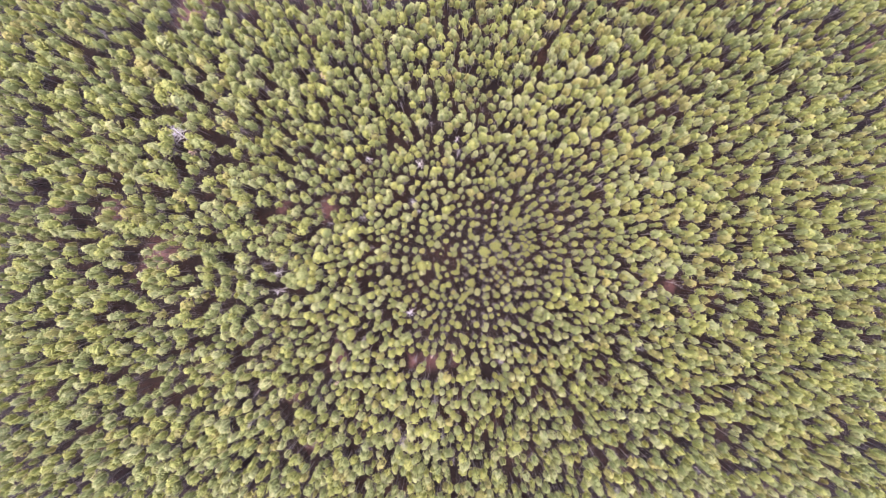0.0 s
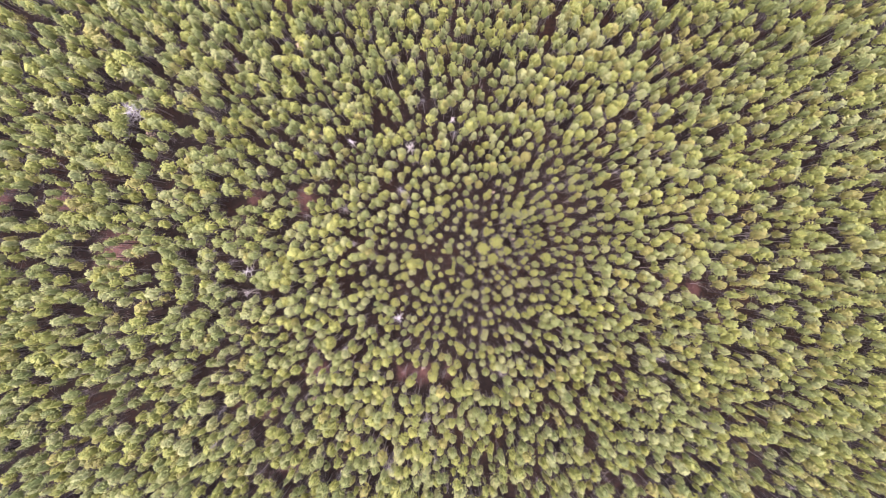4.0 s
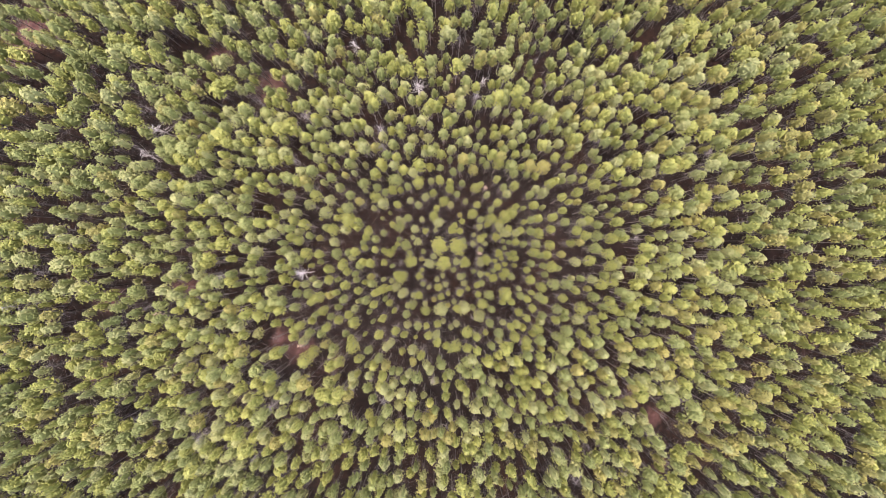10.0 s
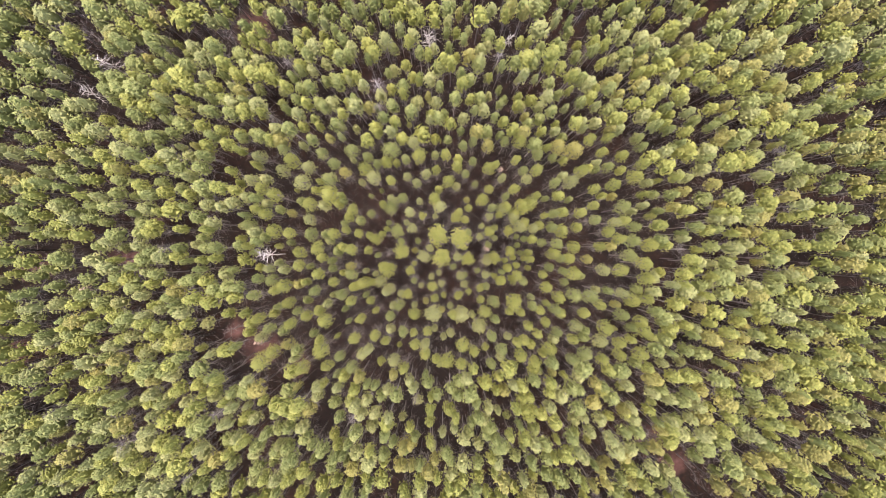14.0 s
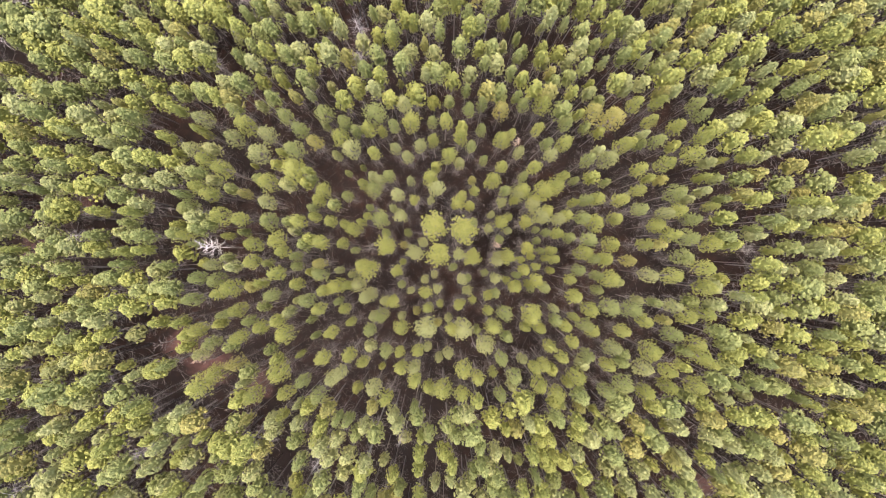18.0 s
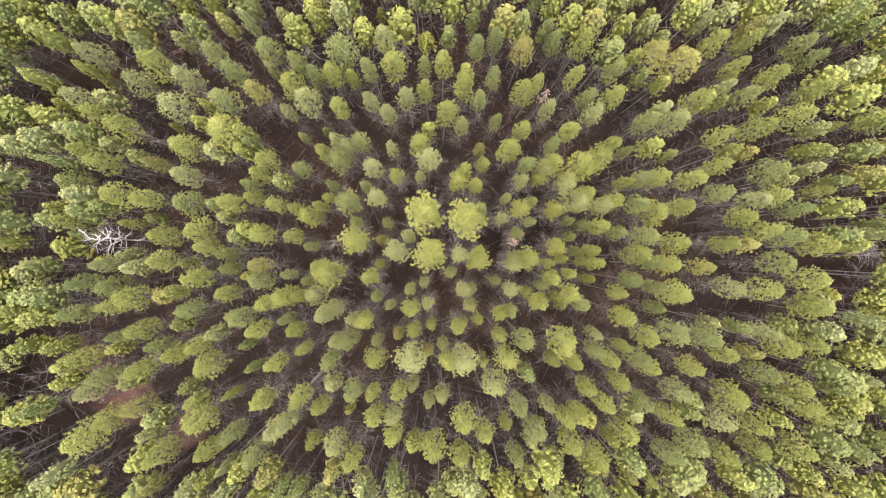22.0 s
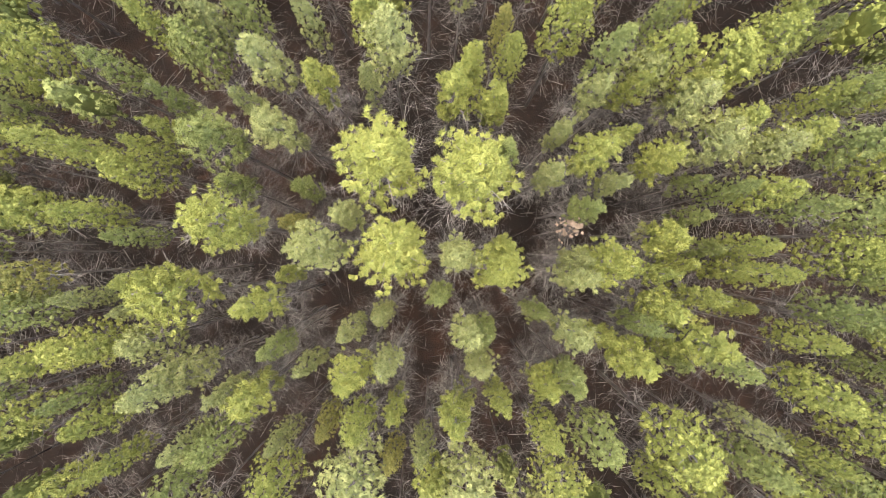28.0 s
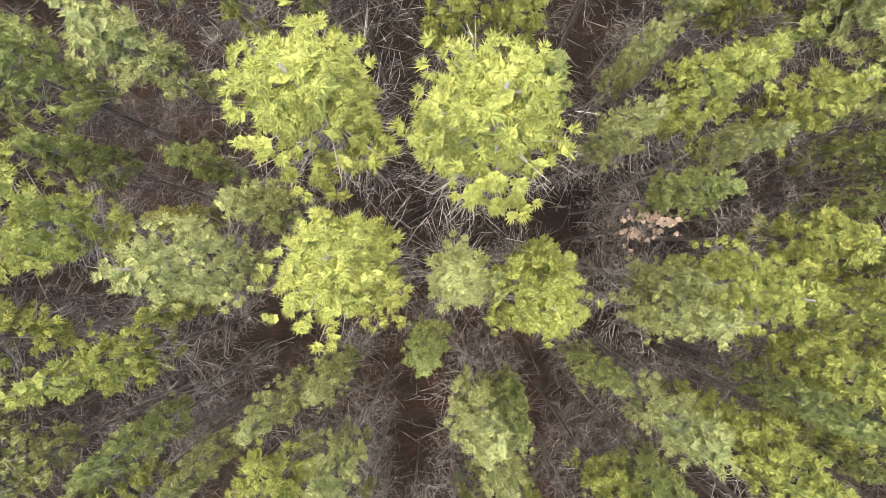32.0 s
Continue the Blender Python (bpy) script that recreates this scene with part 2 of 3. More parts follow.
def crown_tufts(rng, bend, roots, tips, levels, per, size):
    """Where the needle tufts of a crown sit: along the outer part of every limb, denser towards the top, some limbs bare. Centres, ways, sizes, limb."""
    c, w, z, own = [], [], [], []
    for i, (r, e, t) in enumerate(zip(roots, tips, levels)):
        if rng.random() < 0.06 + 1.2 * max(0.0, 0.42 - t):
            continue
        out = unit((e - r) * (1, 1, 0))
        across = np.array([-out[1], out[0], 0])
        long = np.linalg.norm((e - r)[:2])
        for k in range(per):
            u = 1.0 - 0.62 * (k / max(per - 1, 1)) * rng.uniform(0.6, 1.1)
            fan = rng.normal() * 0.30 * long * (0.35 + u * 0.5)
            c.append(r + (e - r) * u + across * fan + rng.normal(size=3) * (0.04, 0.04, 0.09))
            w.append(unit(out * (1.0 - 0.6 * t) + np.array([0, 0, 0.35 + 0.5 * t]) + rng.normal(size=3) * 0.25))
            z.append(size * rng.uniform(0.72, 1.32) * (1.0 - 0.22 * t))
            own.append(i)
    for k in range(4):
        c.append(np.array([bend[0], bend[1], TOP - 0.12 - 0.13 * k]) + rng.normal(size=3) * (0.09, 0.09, 0.03) * (0.4 + 0.6 * k))
        w.append(unit(np.array([0, 0, 1.0]) + rng.normal(size=3) * 0.25))
        z.append(size * rng.uniform(0.7, 1.0))
        own.append(len(roots) - 1 - k)
    return np.array(c), np.array(w), np.array(z), np.array(own)


def pine_frame(rng, whorls, arms, flat=0.5):
    """Live limbs as (root, tip, whorl height 0..1), a trunk line with a slight bend."""
    bend = rng.normal(size=2) * 0.12
    roots, tips, levels = [], [], []
    turn = rng.uniform(0, 6.28)
    lop = rng.uniform(0, 6.28)
    for i in range(whorls):
        t = (i + 0.3 * rng.uniform(-1, 1)) / (whorls - 0.4)
        t = min(max(t, 0.0), 0.97)
        reach = float(girth(0.06 + 0.92 * t)) * 0.88 + 0.03
        turn += 0.9
        for j in range(arms):
            a = turn + j * 6.283 / arms + rng.normal() * 0.18
            r = reach * rng.uniform(0.68, 1.12) * (1 + 0.14 * math.cos(a - lop))
            z = CROWN_BASE + t * (TOP - CROWN_BASE - 0.45) + rng.normal() * 0.10
            rise = r * rng.uniform(0.25, 0.6) * (0.4 + t)
            c = bend * (z / TOP) ** 2
            roots.append((c[0], c[1], z))
            tips.append((c[0] + r * math.cos(a), c[1] + r * math.sin(a), z + rise))
            levels.append(t)
    return bend, np.array(roots), np.array(tips), np.array(levels)


def trunk_arrays(bend, sides=7, rings=7):
    z = np.linspace(-0.15, TOP - 0.25, rings)
    p = np.stack([bend[0] * (z / TOP) ** 2, bend[1] * (z / TOP) ** 2, z], 1)
    return tube(p, 0.085 * (1 - z / (TOP + 0.6)) ** 0.8 + 0.006, sides)


def crooked(start, end, width, rng, bow=0.16):
    """Thin bent slivers from start to end, three triangles each."""
    long = np.linalg.norm(end - start, axis=1, keepdims=True)
    mid = start + (end - start) * rng.uniform(0.4, 0.6, (len(start), 1)) + rng.normal(size=start.shape) * bow * long
    side = unit(np.cross(end - start, rng.normal(size=start.shape))) * width
    v = np.stack([start - side, start + side, mid - side * 0.8, mid + side * 0.8, end], 1).reshape(-1, 3)
    f = np.array([(0, 1, 3), (0, 3, 2), (2, 3, 4)])
    return v, (f[None] + (np.arange(len(start)) * 5)[:, None, None]).reshape(-1, 3)


def dead_arrays(rng, bend, count, twigs, thick, reach=1.1, low=0.9, bent=True, high=CROWN_BASE + 1.4):
    """The bare twigs under a crown, and the finer ones that fork from them."""
    z = low + (high - low) * rng.uniform(0, 1, count) ** 0.55
    a = rng.uniform(0, 6.283, count)
    ln = reach * rng.uniform(0.45, 1.25, count) * (0.65 + 0.35 * z / CROWN_BASE)
    c = np.stack([bend[0] * (z / TOP) ** 2, bend[1] * (z / TOP) ** 2, z], 1)
    e = c + np.stack([ln * np.cos(a), ln * np.sin(a), ln * rng.uniform(-0.35, 0.4, count)], 1)
    sliver = crooked if bent else blades
    out = [sliver(c, e, thick, rng)]
    for q in range(twigs):
        u = rng.uniform(0.25, 0.95, (count, 1))
        s = c + (e - c) * u
        d = unit((e - c) * 0.6 + rng.normal(size=e.shape) * 0.55 * ln[:, None])
        t = s + d * rng.uniform(0.18, 0.5, (count, 1)) * ln[:, None]
        out.append((sliver if q < 3 else blades)(s, t, thick * 0.65, rng))
    return joined(out)


def limb_tube(r, t, thick=0.016):
    mid = (r + t) / 2 - np.array([0, 0, 0.06])
    return tube([r, mid, t], [thick, thick * 0.7, thick * 0.3], 3)


def inner_tufts(rng, bend, swell, count, size, needles, flat):
    """Older needle tufts close to the stem, that fill the inside of a crown."""
    c, w, z = crown_skin(rng, bend, swell, count, size, 0.20, 0.2)
    c = c * (0.52, 0.52, 0.94) + (0, 0, 0.06 * CROWN_BASE)
    return tufts(c, w, z, needles, rng, 0.13, 5, flat, 0.75)


def pine_variant(seed, whorls, arms, per, size, needles, width, flat, dead, twigs, reach, thick, split=False):
    """Shared part meshes of one pine shape; split: every live limb on its own, with its needles."""
    rng = np.random.default_rng(seed)
    bend, roots, tips, lev = pine_frame(rng, whorls, arms)
    form = {
        "trunk": mesh_from("trunk", *trunk_arrays(bend), [BARK], smooth=True),
        "dead_wood": mesh_from("dead_wood", *dead_arrays(rng, bend, dead, twigs, thick, reach), [TWIG]),
    }
    swell = lobes(rng)
    if not split:
        form["live_wood"] = mesh_from("live_wood", *joined([limb_tube(r, t) for r, t in zip(roots, tips)]), [BARK])
        v, f, tone = tufts(*crown_skin(rng, bend, swell, per, size), needles, rng, width, 5, flat, 0.64)
        iv, jf, inner_tone = inner_tufts(rng, bend, swell, 64, size * 1.5, 5, flat)
        form["crown"] = mesh_from("crown", *joined([(iv, jf), (v, f)]), [NEEDLES[0]], tint=np.concatenate([inner_tone, tone]))
        return form
    c, w, z, owner = crown_tufts(rng, bend, roots, tips, lev, per, size)
    v, f, tone = inner_tufts(rng, bend, swell, 50 if per > 4 else 6, size * 1.2, 14, flat)
    form["inner_foliage"] = mesh_from("inner_foliage", v, f, [NEEDLES[0]], tint=tone)
    form["limb"] = []
    for k in range(len(roots)):
        own = owner == k
        foliage = None
        if own.any():
            v, f, tone = tufts(c[own], w[own], z[own], needles, rng, width, 6, flat, 0.58)
            foliage = mesh_from("needles", v, f, [NEEDLES[0]], tint=tone)
        form["limb"].append((mesh_from("limb", *limb_tube(roots[k], tips[k]), [BARK]), foliage))
    return form


# ---- clearings and bare standing trees ----
# x, y, radius along x, radius along y
CLEARINGS = [
    (-64.7, 46.6, 4.4, 3.5),
    (-70.6, 42.9, 3.7, 3.0),
    (-77.3, 70.0, 3.7, 3.0),
    (-69.6, 59.8, 3.7, 3.0),
    (-27.1, 88.0, 4.2, 3.3),
    (-26.8, 31.9, 2.8, 2.2),
    (-42.4, 68.2, 2.0, 1.6),
    (29.5, -30.0, 2.1, 1.7),
    (30.3, 40.1, 1.3, 1.1),
    (-58.5, -0.5, 2.3, 1.9),
    (-45.0, 0.1, 2.3, 1.9),
    (58.9, -20.7, 1.8, 1.4),
    (-26.7, -12.6, 2.5, 2.0),
    (42.9, 34.7, 1.3, 1.1),
    (100.7, -10.2, 1.5, 1.2),
    (-34.7, 38.9, 2.0, 1.6),
    (30.9, -37.5, 1.8, 1.4),
    (-55.0, 54.7, 1.6, 1.4),
    (27.1, -25.2, 1.7, 1.3),
    (-61.0, -12.4, 2.1, 1.7),
    (-41.0, 5.1, 1.3, 1.0),
    (-30.0, -9.9, 2.0, 1.6),
    (-21.9, -15.0, 1.8, 1.4),
]

# x, y, height, spread, limbs, white or grey
DEAD = [
    (-2.6, 26.8, 9.8, 1.8, 26, 1), (-11.5, 34.3, 10.4, 1.5, 18, 1), (7.2, 27.1, 10.1, 1.2, 14, 1), (-42.9, 24.9, 10.2, 1.9, 20, 1), (-45.2, 21.6, 9.8, 1.7, 16, 1), (-43.1, 62.3, 13.2, 3.3, 36, 1),
    (-23.3, 0.4, 11.6, 1.6, 20, 1), (-34.9, 4.0, 9.5, 1.4, 14, 0), (1.6, 40.3, 10.5, 1.3, 14, 0), (-7.4, -48.1, 10.5, 1.6, 16, 0), (93.6, 1.8, 10.5, 1.8, 16, 0),
]
DEAD += [(1.8, -9.6, 9.0, 0.7, 12, 0), (-8.6, 0.8, 9.4, 1.2, 18, 0), (-5.6, -3.0, 8.4, 0.9, 14, 0), (-24.5, -13.5, 9.0, 1.5, 16, 0), (-28.5, -9.0, 9.6, 1.5, 16, 0)]


# ---- ground: one uneven sheet to the horizon ----
def ground_sheet():
    k = np.linspace(-1, 1, 181)
    s = np.sinh(k * 5.2) / np.sinh(5.2) * 2600
    x, y = np.meshgrid(s, s, indexing="ij")
    near = np.exp(-(x ** 2 + y ** 2) / 240 ** 2)
    z = near * (0.10 * np.sin(x * 0.9 + 1.3 * np.sin(y * 0.5)) * np.sin(y * 0.8) + 0.06 * np.sin(x * 2.3 + y * 1.1)) - 0.08
    n = len(s)
    v = np.stack([x, y, z], -1).reshape(-1, 3)
    i, j = np.meshgrid(np.arange(n - 1), np.arange(n - 1), indexing="ij")
    q = (i * n + j).ravel()
    f = np.concatenate([np.stack([q, q + n, q + n + 1], 1), np.stack([q, q + n + 1, q + 1], 1)])
    # bare soil in and around the clearings; the shade-darkened litter elsewhere
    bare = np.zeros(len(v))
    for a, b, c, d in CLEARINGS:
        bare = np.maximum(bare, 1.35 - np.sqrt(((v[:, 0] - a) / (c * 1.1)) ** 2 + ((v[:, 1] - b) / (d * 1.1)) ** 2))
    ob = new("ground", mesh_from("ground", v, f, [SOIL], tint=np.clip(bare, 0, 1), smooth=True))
    return tagged(ob, "reddish-brown forest floor of bare soil and needle litter darkened for shade", "ground", kind="structure")


ground_sheet()

# ---- the pines that the camera comes down upon, each a thing of its own ----
# x, y, height, crown radius, needle tone (0 yellow-green, 1 mid green, 2 pale green, 3 ochre-green)
STAND_X, STAND_Y = 23.6, 13.0
STAND = []
STAND += [
    (0.26, -0.32, 12.7, 0.64, 2), (1.49, -0.31, 12.3, 0.43, 0), (-1.79, -0.70, 12.6, 1.12, 0), (1.47, -1.04, 12.9, 0.82, 0), (0.95, 1.70, 13.8, 1.35, 0), (-0.46, -1.72, 11.9, 0.48, 1),
    (-3.29, 0.71, 11.7, 0.53, 2), (3.75, -0.47, 11.9, 0.35, 2), (1.27, -2.46, 12.2, 0.26, 1), (-3.93, -0.18, 13.2, 0.82, 2), (3.61, -1.11, 12.4, 0.59, 2), (-1.94, 2.20, 13.2, 1.29, 0),
    (-1.99, -2.41, 11.3, 0.41, 2), (0.57, -2.76, 12.5, 0.59, 2), (2.61, -2.29, 11.2, 0.33, 1), (1.89, 2.66, 12.4, 0.59, 1), (3.12, 2.10, 12.2, 0.47, 2), (4.21, 1.18, 12.0, 0.49, 1),
]
STAND += [
    (4.83, -0.62, 12.6, 0.76, 0), (-2.90, -2.66, 11.5, 0.47, 2), (-4.94, 0.76, 10.2, 0.38, 3), (-4.65, 1.69, 10.5, 0.41, 1), (3.61, -2.69, 12.9, 0.59, 2), (4.17, 2.37, 12.8, 0.64, 0),
    (4.93, 1.81, 11.9, 0.37, 2), (-1.63, -3.65, 12.4, 0.53, 2), (1.07, -3.81, 11.4, 0.53, 2), (5.64, -1.03, 12.7, 0.37, 0), (3.39, 3.26, 11.5, 0.34, 2), (-0.24, 4.18, 12.4, 0.70, 0),
    (-5.65, -1.95, 12.6, 0.59, 0), (4.78, -2.91, 11.2, 0.36, 0), (5.47, -2.34, 12.9, 0.36, 1), (1.40, 4.25, 12.1, 0.59, 0), (-2.96, -3.96, 12.5, 0.64, 0), (4.83, 3.09, 12.5, 0.34, 0),
]
STAND += [
    (6.81, 0.36, 11.0, 0.70, 0), (3.86, -3.91, 12.2, 0.59, 1), (-5.17, -3.19, 12.1, 0.47, 1), (-4.28, -3.74, 11.5, 0.41, 2), (6.49, -1.90, 12.2, 0.64, 0), (-4.94, 3.41, 12.2, 0.70, 2),
    (-6.86, 1.44, 11.0, 0.51, 1), (-2.46, 4.60, 12.3, 0.41, 2), (5.26, -3.40, 12.1, 0.70, 0), (3.02, -4.48, 11.6, 0.59, 0), (1.42, -4.83, 12.6, 0.41, 0), (0.42, 4.97, 12.6, 0.59, 0),
    (6.60, 2.54, 11.1, 0.64, 0), (-1.63, -4.98, 12.1, 0.41, 0), (-6.75, 0.38, 13.8, 0.96, 0), (7.54, -1.57, 12.4, 0.47, 0), (4.37, 4.41, 11.9, 0.59, 2), (0.21, -5.34, 12.9, 0.59, 0),
]
STAND += [
    (7.90, 0.94, 10.6, 0.35, 1), (8.08, -0.18, 10.6, 0.33, 1), (7.80, 1.87, 10.6, 0.34, 1), (-7.15, 2.83, 12.5, 0.82, 1), (-5.93, 3.93, 12.5, 0.43, 2), (6.86, -3.29, 10.5, 0.41, 0),
    (-4.02, 4.96, 12.2, 0.59, 0), (8.39, -0.71, 11.4, 0.41, 0), (-1.98, 5.51, 12.9, 0.73, 2), (-2.83, -5.43, 12.4, 0.53, 0), (7.46, -2.92, 12.8, 0.70, 0), (-8.26, -1.86, 12.0, 1.00, 0),
    (1.86, 5.71, 12.1, 0.47, 0), (8.58, 1.41, 11.7, 0.39, 1), (2.78, -5.68, 12.0, 0.48, 0), (8.98, -0.17, 11.9, 0.49, 0), (5.46, 4.82, 12.0, 0.48, 0), (-8.95, -1.07, 12.3, 0.47, 0),
]
STAND += [
    (7.14, -3.80, 10.8, 0.33, 1), (9.09, -1.16, 12.8, 0.48, 0), (-8.56, 2.48, 11.9, 0.41, 0), (-3.93, -5.70, 10.8, 0.33, 3), (9.01, -2.14, 10.5, 0.28, 0), (-9.57, 0.13, 11.8, 0.39, 1),
    (-8.17, 3.37, 12.2, 0.42, 0), (4.73, 5.68, 13.1, 0.53, 1), (-5.44, 5.41, 12.6, 0.64, 2), (9.53, 1.48, 12.1, 0.59, 0), (-6.76, -4.83, 11.5, 0.50, 2), (8.48, -3.54, 12.6, 0.56, 1),
    (4.52, -6.01, 12.0, 0.82, 1), (-8.08, 4.04, 12.6, 0.37, 1), (1.63, 6.68, 11.3, 0.41, 3), (3.63, 6.39, 12.4, 0.82, 0), (7.63, 4.63, 11.8, 0.61, 0), (8.84, 3.67, 11.9, 0.61, 0),
]
STAND += [
    (-9.90, -2.27, 10.5, 0.28, 2), (-4.28, 6.42, 12.2, 0.43, 2), (-10.52, 0.62, 12.3, 0.51, 0), (-5.17, -6.20, 11.0, 0.41, 2), (-2.57, 6.92, 12.2, 0.73, 0), (6.40, 5.71, 12.5, 0.76, 0),
    (-1.75, -7.06, 10.3, 0.34, 3), (-8.70, -4.39, 12.6, 0.59, 2), (10.81, 1.21, 12.3, 0.51, 1), (-10.44, 2.43, 12.1, 0.48, 0), (3.28, -7.08, 12.2, 0.76, 0), (-0.60, -7.54, 11.5, 0.62, 0),
    (-10.17, -3.38, 11.8, 0.49, 0), (-11.00, -2.00, 11.5, 0.39, 2), (7.11, -5.94, 12.5, 1.11, 0), (-3.01, -7.35, 12.0, 1.11, 2), (10.74, -2.85, 12.3, 0.51, 0), (10.57, 3.30, 12.1, 0.60, 0),
]
STAND += [
    (11.42, -2.04, 13.0, 0.57, 1), (-5.31, -7.14, 12.2, 0.76, 0), (12.08, -0.49, 11.9, 0.82, 0), (-7.77, -6.26, 12.0, 0.48, 2), (-6.25, 7.00, 11.9, 0.61, 1), (6.60, 6.93, 12.0, 0.53, 1),
    (9.30, -5.41, 12.2, 0.41, 2), (0.27, 8.31, 10.7, 0.53, 2), (-11.78, 2.84, 12.2, 0.52, 0), (6.50, -7.19, 11.9, 0.49, 0), (-8.59, 6.16, 12.3, 0.48, 0), (4.22, 7.96, 12.4, 0.57, 0),
    (12.55, 1.21, 12.5, 0.67, 1), (-12.65, 0.70, 12.1, 0.69, 0), (9.19, 5.87, 12.4, 0.85, 0), (11.10, -4.20, 12.2, 0.69, 0), (11.92, 3.04, 12.6, 0.67, 1), (-7.58, 6.86, 12.7, 0.47, 2),
]
STAND += [
    (-10.24, 5.21, 11.7, 0.53, 1), (10.98, 4.49, 11.8, 0.44, 0), (12.87, -1.00, 12.2, 0.51, 1), (-12.89, -1.17, 12.5, 0.59, 3), (2.41, 8.57, 11.1, 0.46, 1), (-11.17, -4.65, 12.0, 0.43, 1),
    (-0.91, 8.81, 12.6, 0.76, 0), (-12.84, -2.40, 12.1, 0.78, 1), (-10.60, -5.62, 11.9, 0.52, 0), (9.21, -6.70, 12.2, 0.60, 1), (-8.28, -7.24, 12.6, 0.59, 1), (8.01, -7.40, 12.2, 0.51, 0),
    (-12.53, -3.71, 11.5, 0.62, 0), (13.21, 2.46, 12.0, 0.90, 0), (13.41, -2.62, 11.6, 0.53, 1), (12.22, 4.54, 12.7, 0.58, 1), (13.98, -0.92, 12.1, 0.71, 0), (7.40, 7.97, 12.4, 0.64, 0),
]
STAND += [
    (-4.41, 8.97, 12.5, 0.57, 2), (-13.49, 3.17, 11.7, 0.53, 0), (-9.83, -6.93, 11.9, 0.44, 0), (10.12, 6.93, 12.5, 0.51, 0), (5.77, 8.89, 12.5, 0.51, 2), (11.01, -6.43, 12.2, 0.43, 0),
    (14.64, 0.38, 11.7, 0.81, 0), (13.39, -3.99, 11.0, 0.51, 1), (-13.39, 4.02, 12.2, 0.43, 1), (-3.65, -9.56, 12.2, 0.58, 0), (-0.92, -9.86, 11.0, 0.53, 2), (1.48, 9.85, 12.4, 0.51, 1),
    (-12.99, 4.82, 11.8, 0.61, 0), (13.18, 4.67, 12.4, 0.70, 0), (11.38, 6.44, 10.9, 0.37, 1), (14.42, -2.84, 12.3, 0.90, 0), (-12.89, -5.28, 12.2, 0.60, 0), (-15.15, -0.51, 11.3, 0.49, 1),
]
STAND += [
    (-3.32, 9.87, 12.2, 0.64, 2), (12.67, -5.57, 12.2, 0.77, 0), (10.44, -7.39, 12.2, 0.60, 0), (-2.03, 10.13, 12.4, 0.57, 0), (-12.70, 5.76, 12.1, 0.78, 0), (-15.24, -1.36, 10.6, 0.50, 1),
    (-14.81, 2.87, 12.2, 0.71, 0), (-1.92, -10.25, 10.8, 0.46, 2), (-6.80, -9.34, 12.5, 0.64, 1), (-5.67, 9.73, 12.6, 0.51, 2), (4.12, -10.09, 12.9, 0.63, 1), (-5.39, -9.85, 12.3, 0.51, 0),
    (-15.03, -3.09, 11.9, 0.58, 0), (-7.79, 9.16, 12.3, 0.64, 0), (0.30, 10.53, 12.2, 0.71, 0), (4.25, 10.15, 12.0, 0.81, 0), (-14.30, -4.63, 12.5, 0.76, 1), (12.02, -6.96, 12.4, 0.76, 1),
]
STAND += [
    (15.32, 3.00, 11.6, 0.65, 0), (8.77, -9.05, 12.0, 0.58, 0), (9.05, 9.00, 12.2, 0.64, 2), (-16.26, -0.19, 12.1, 0.58, 0), (16.21, -1.22, 12.2, 0.58, 3), (-11.73, -7.75, 11.6, 0.62, 0),
    (14.45, -5.41, 12.3, 0.90, 1), (0.53, -11.09, 12.3, 0.89, 0), (5.10, 10.74, 12.7, 0.51, 0), (15.34, 4.82, 12.6, 0.70, 0), (-16.67, -2.08, 12.9, 0.69, 0), (2.46, 11.23, 12.1, 0.52, 1),
    (6.18, -10.58, 11.2, 0.46, 2), (-16.96, 1.25, 12.0, 0.90, 0), (-3.98, -11.10, 11.9, 0.65, 2), (8.45, 10.01, 12.0, 0.58, 1), (12.69, -7.82, 12.3, 0.64, 0), (-9.78, 9.52, 12.6, 0.89, 2),
]
STAND += [
    (11.16, -8.84, 12.1, 0.58, 0), (-5.18, -11.18, 12.7, 0.63, 0), (-10.21, -9.60, 12.8, 0.63, 0), (17.66, 0.40, 11.9, 0.58, 0), (12.51, 8.34, 12.4, 0.64, 1), (-11.31, 9.08, 10.6, 0.47, 2),
    (9.70, -9.97, 12.7, 0.57, 0), (3.44, -11.74, 10.7, 0.47, 0), (10.24, 9.89, 12.5, 0.70, 0), (-0.93, 12.03, 12.0, 0.71, 0), (17.27, 3.73, 12.6, 0.64, 1), (7.20, -11.14, 12.5, 0.57, 0),
    (-8.83, -10.63, 12.0, 0.58, 0), (8.31, -10.83, 11.9, 0.65, 0), (-17.83, 2.70, 11.9, 0.91, 1), (7.53, 11.16, 12.4, 0.57, 0), (1.98, -12.20, 12.3, 0.64, 0), (-17.37, -4.19, 12.4, 0.64, 1),
]
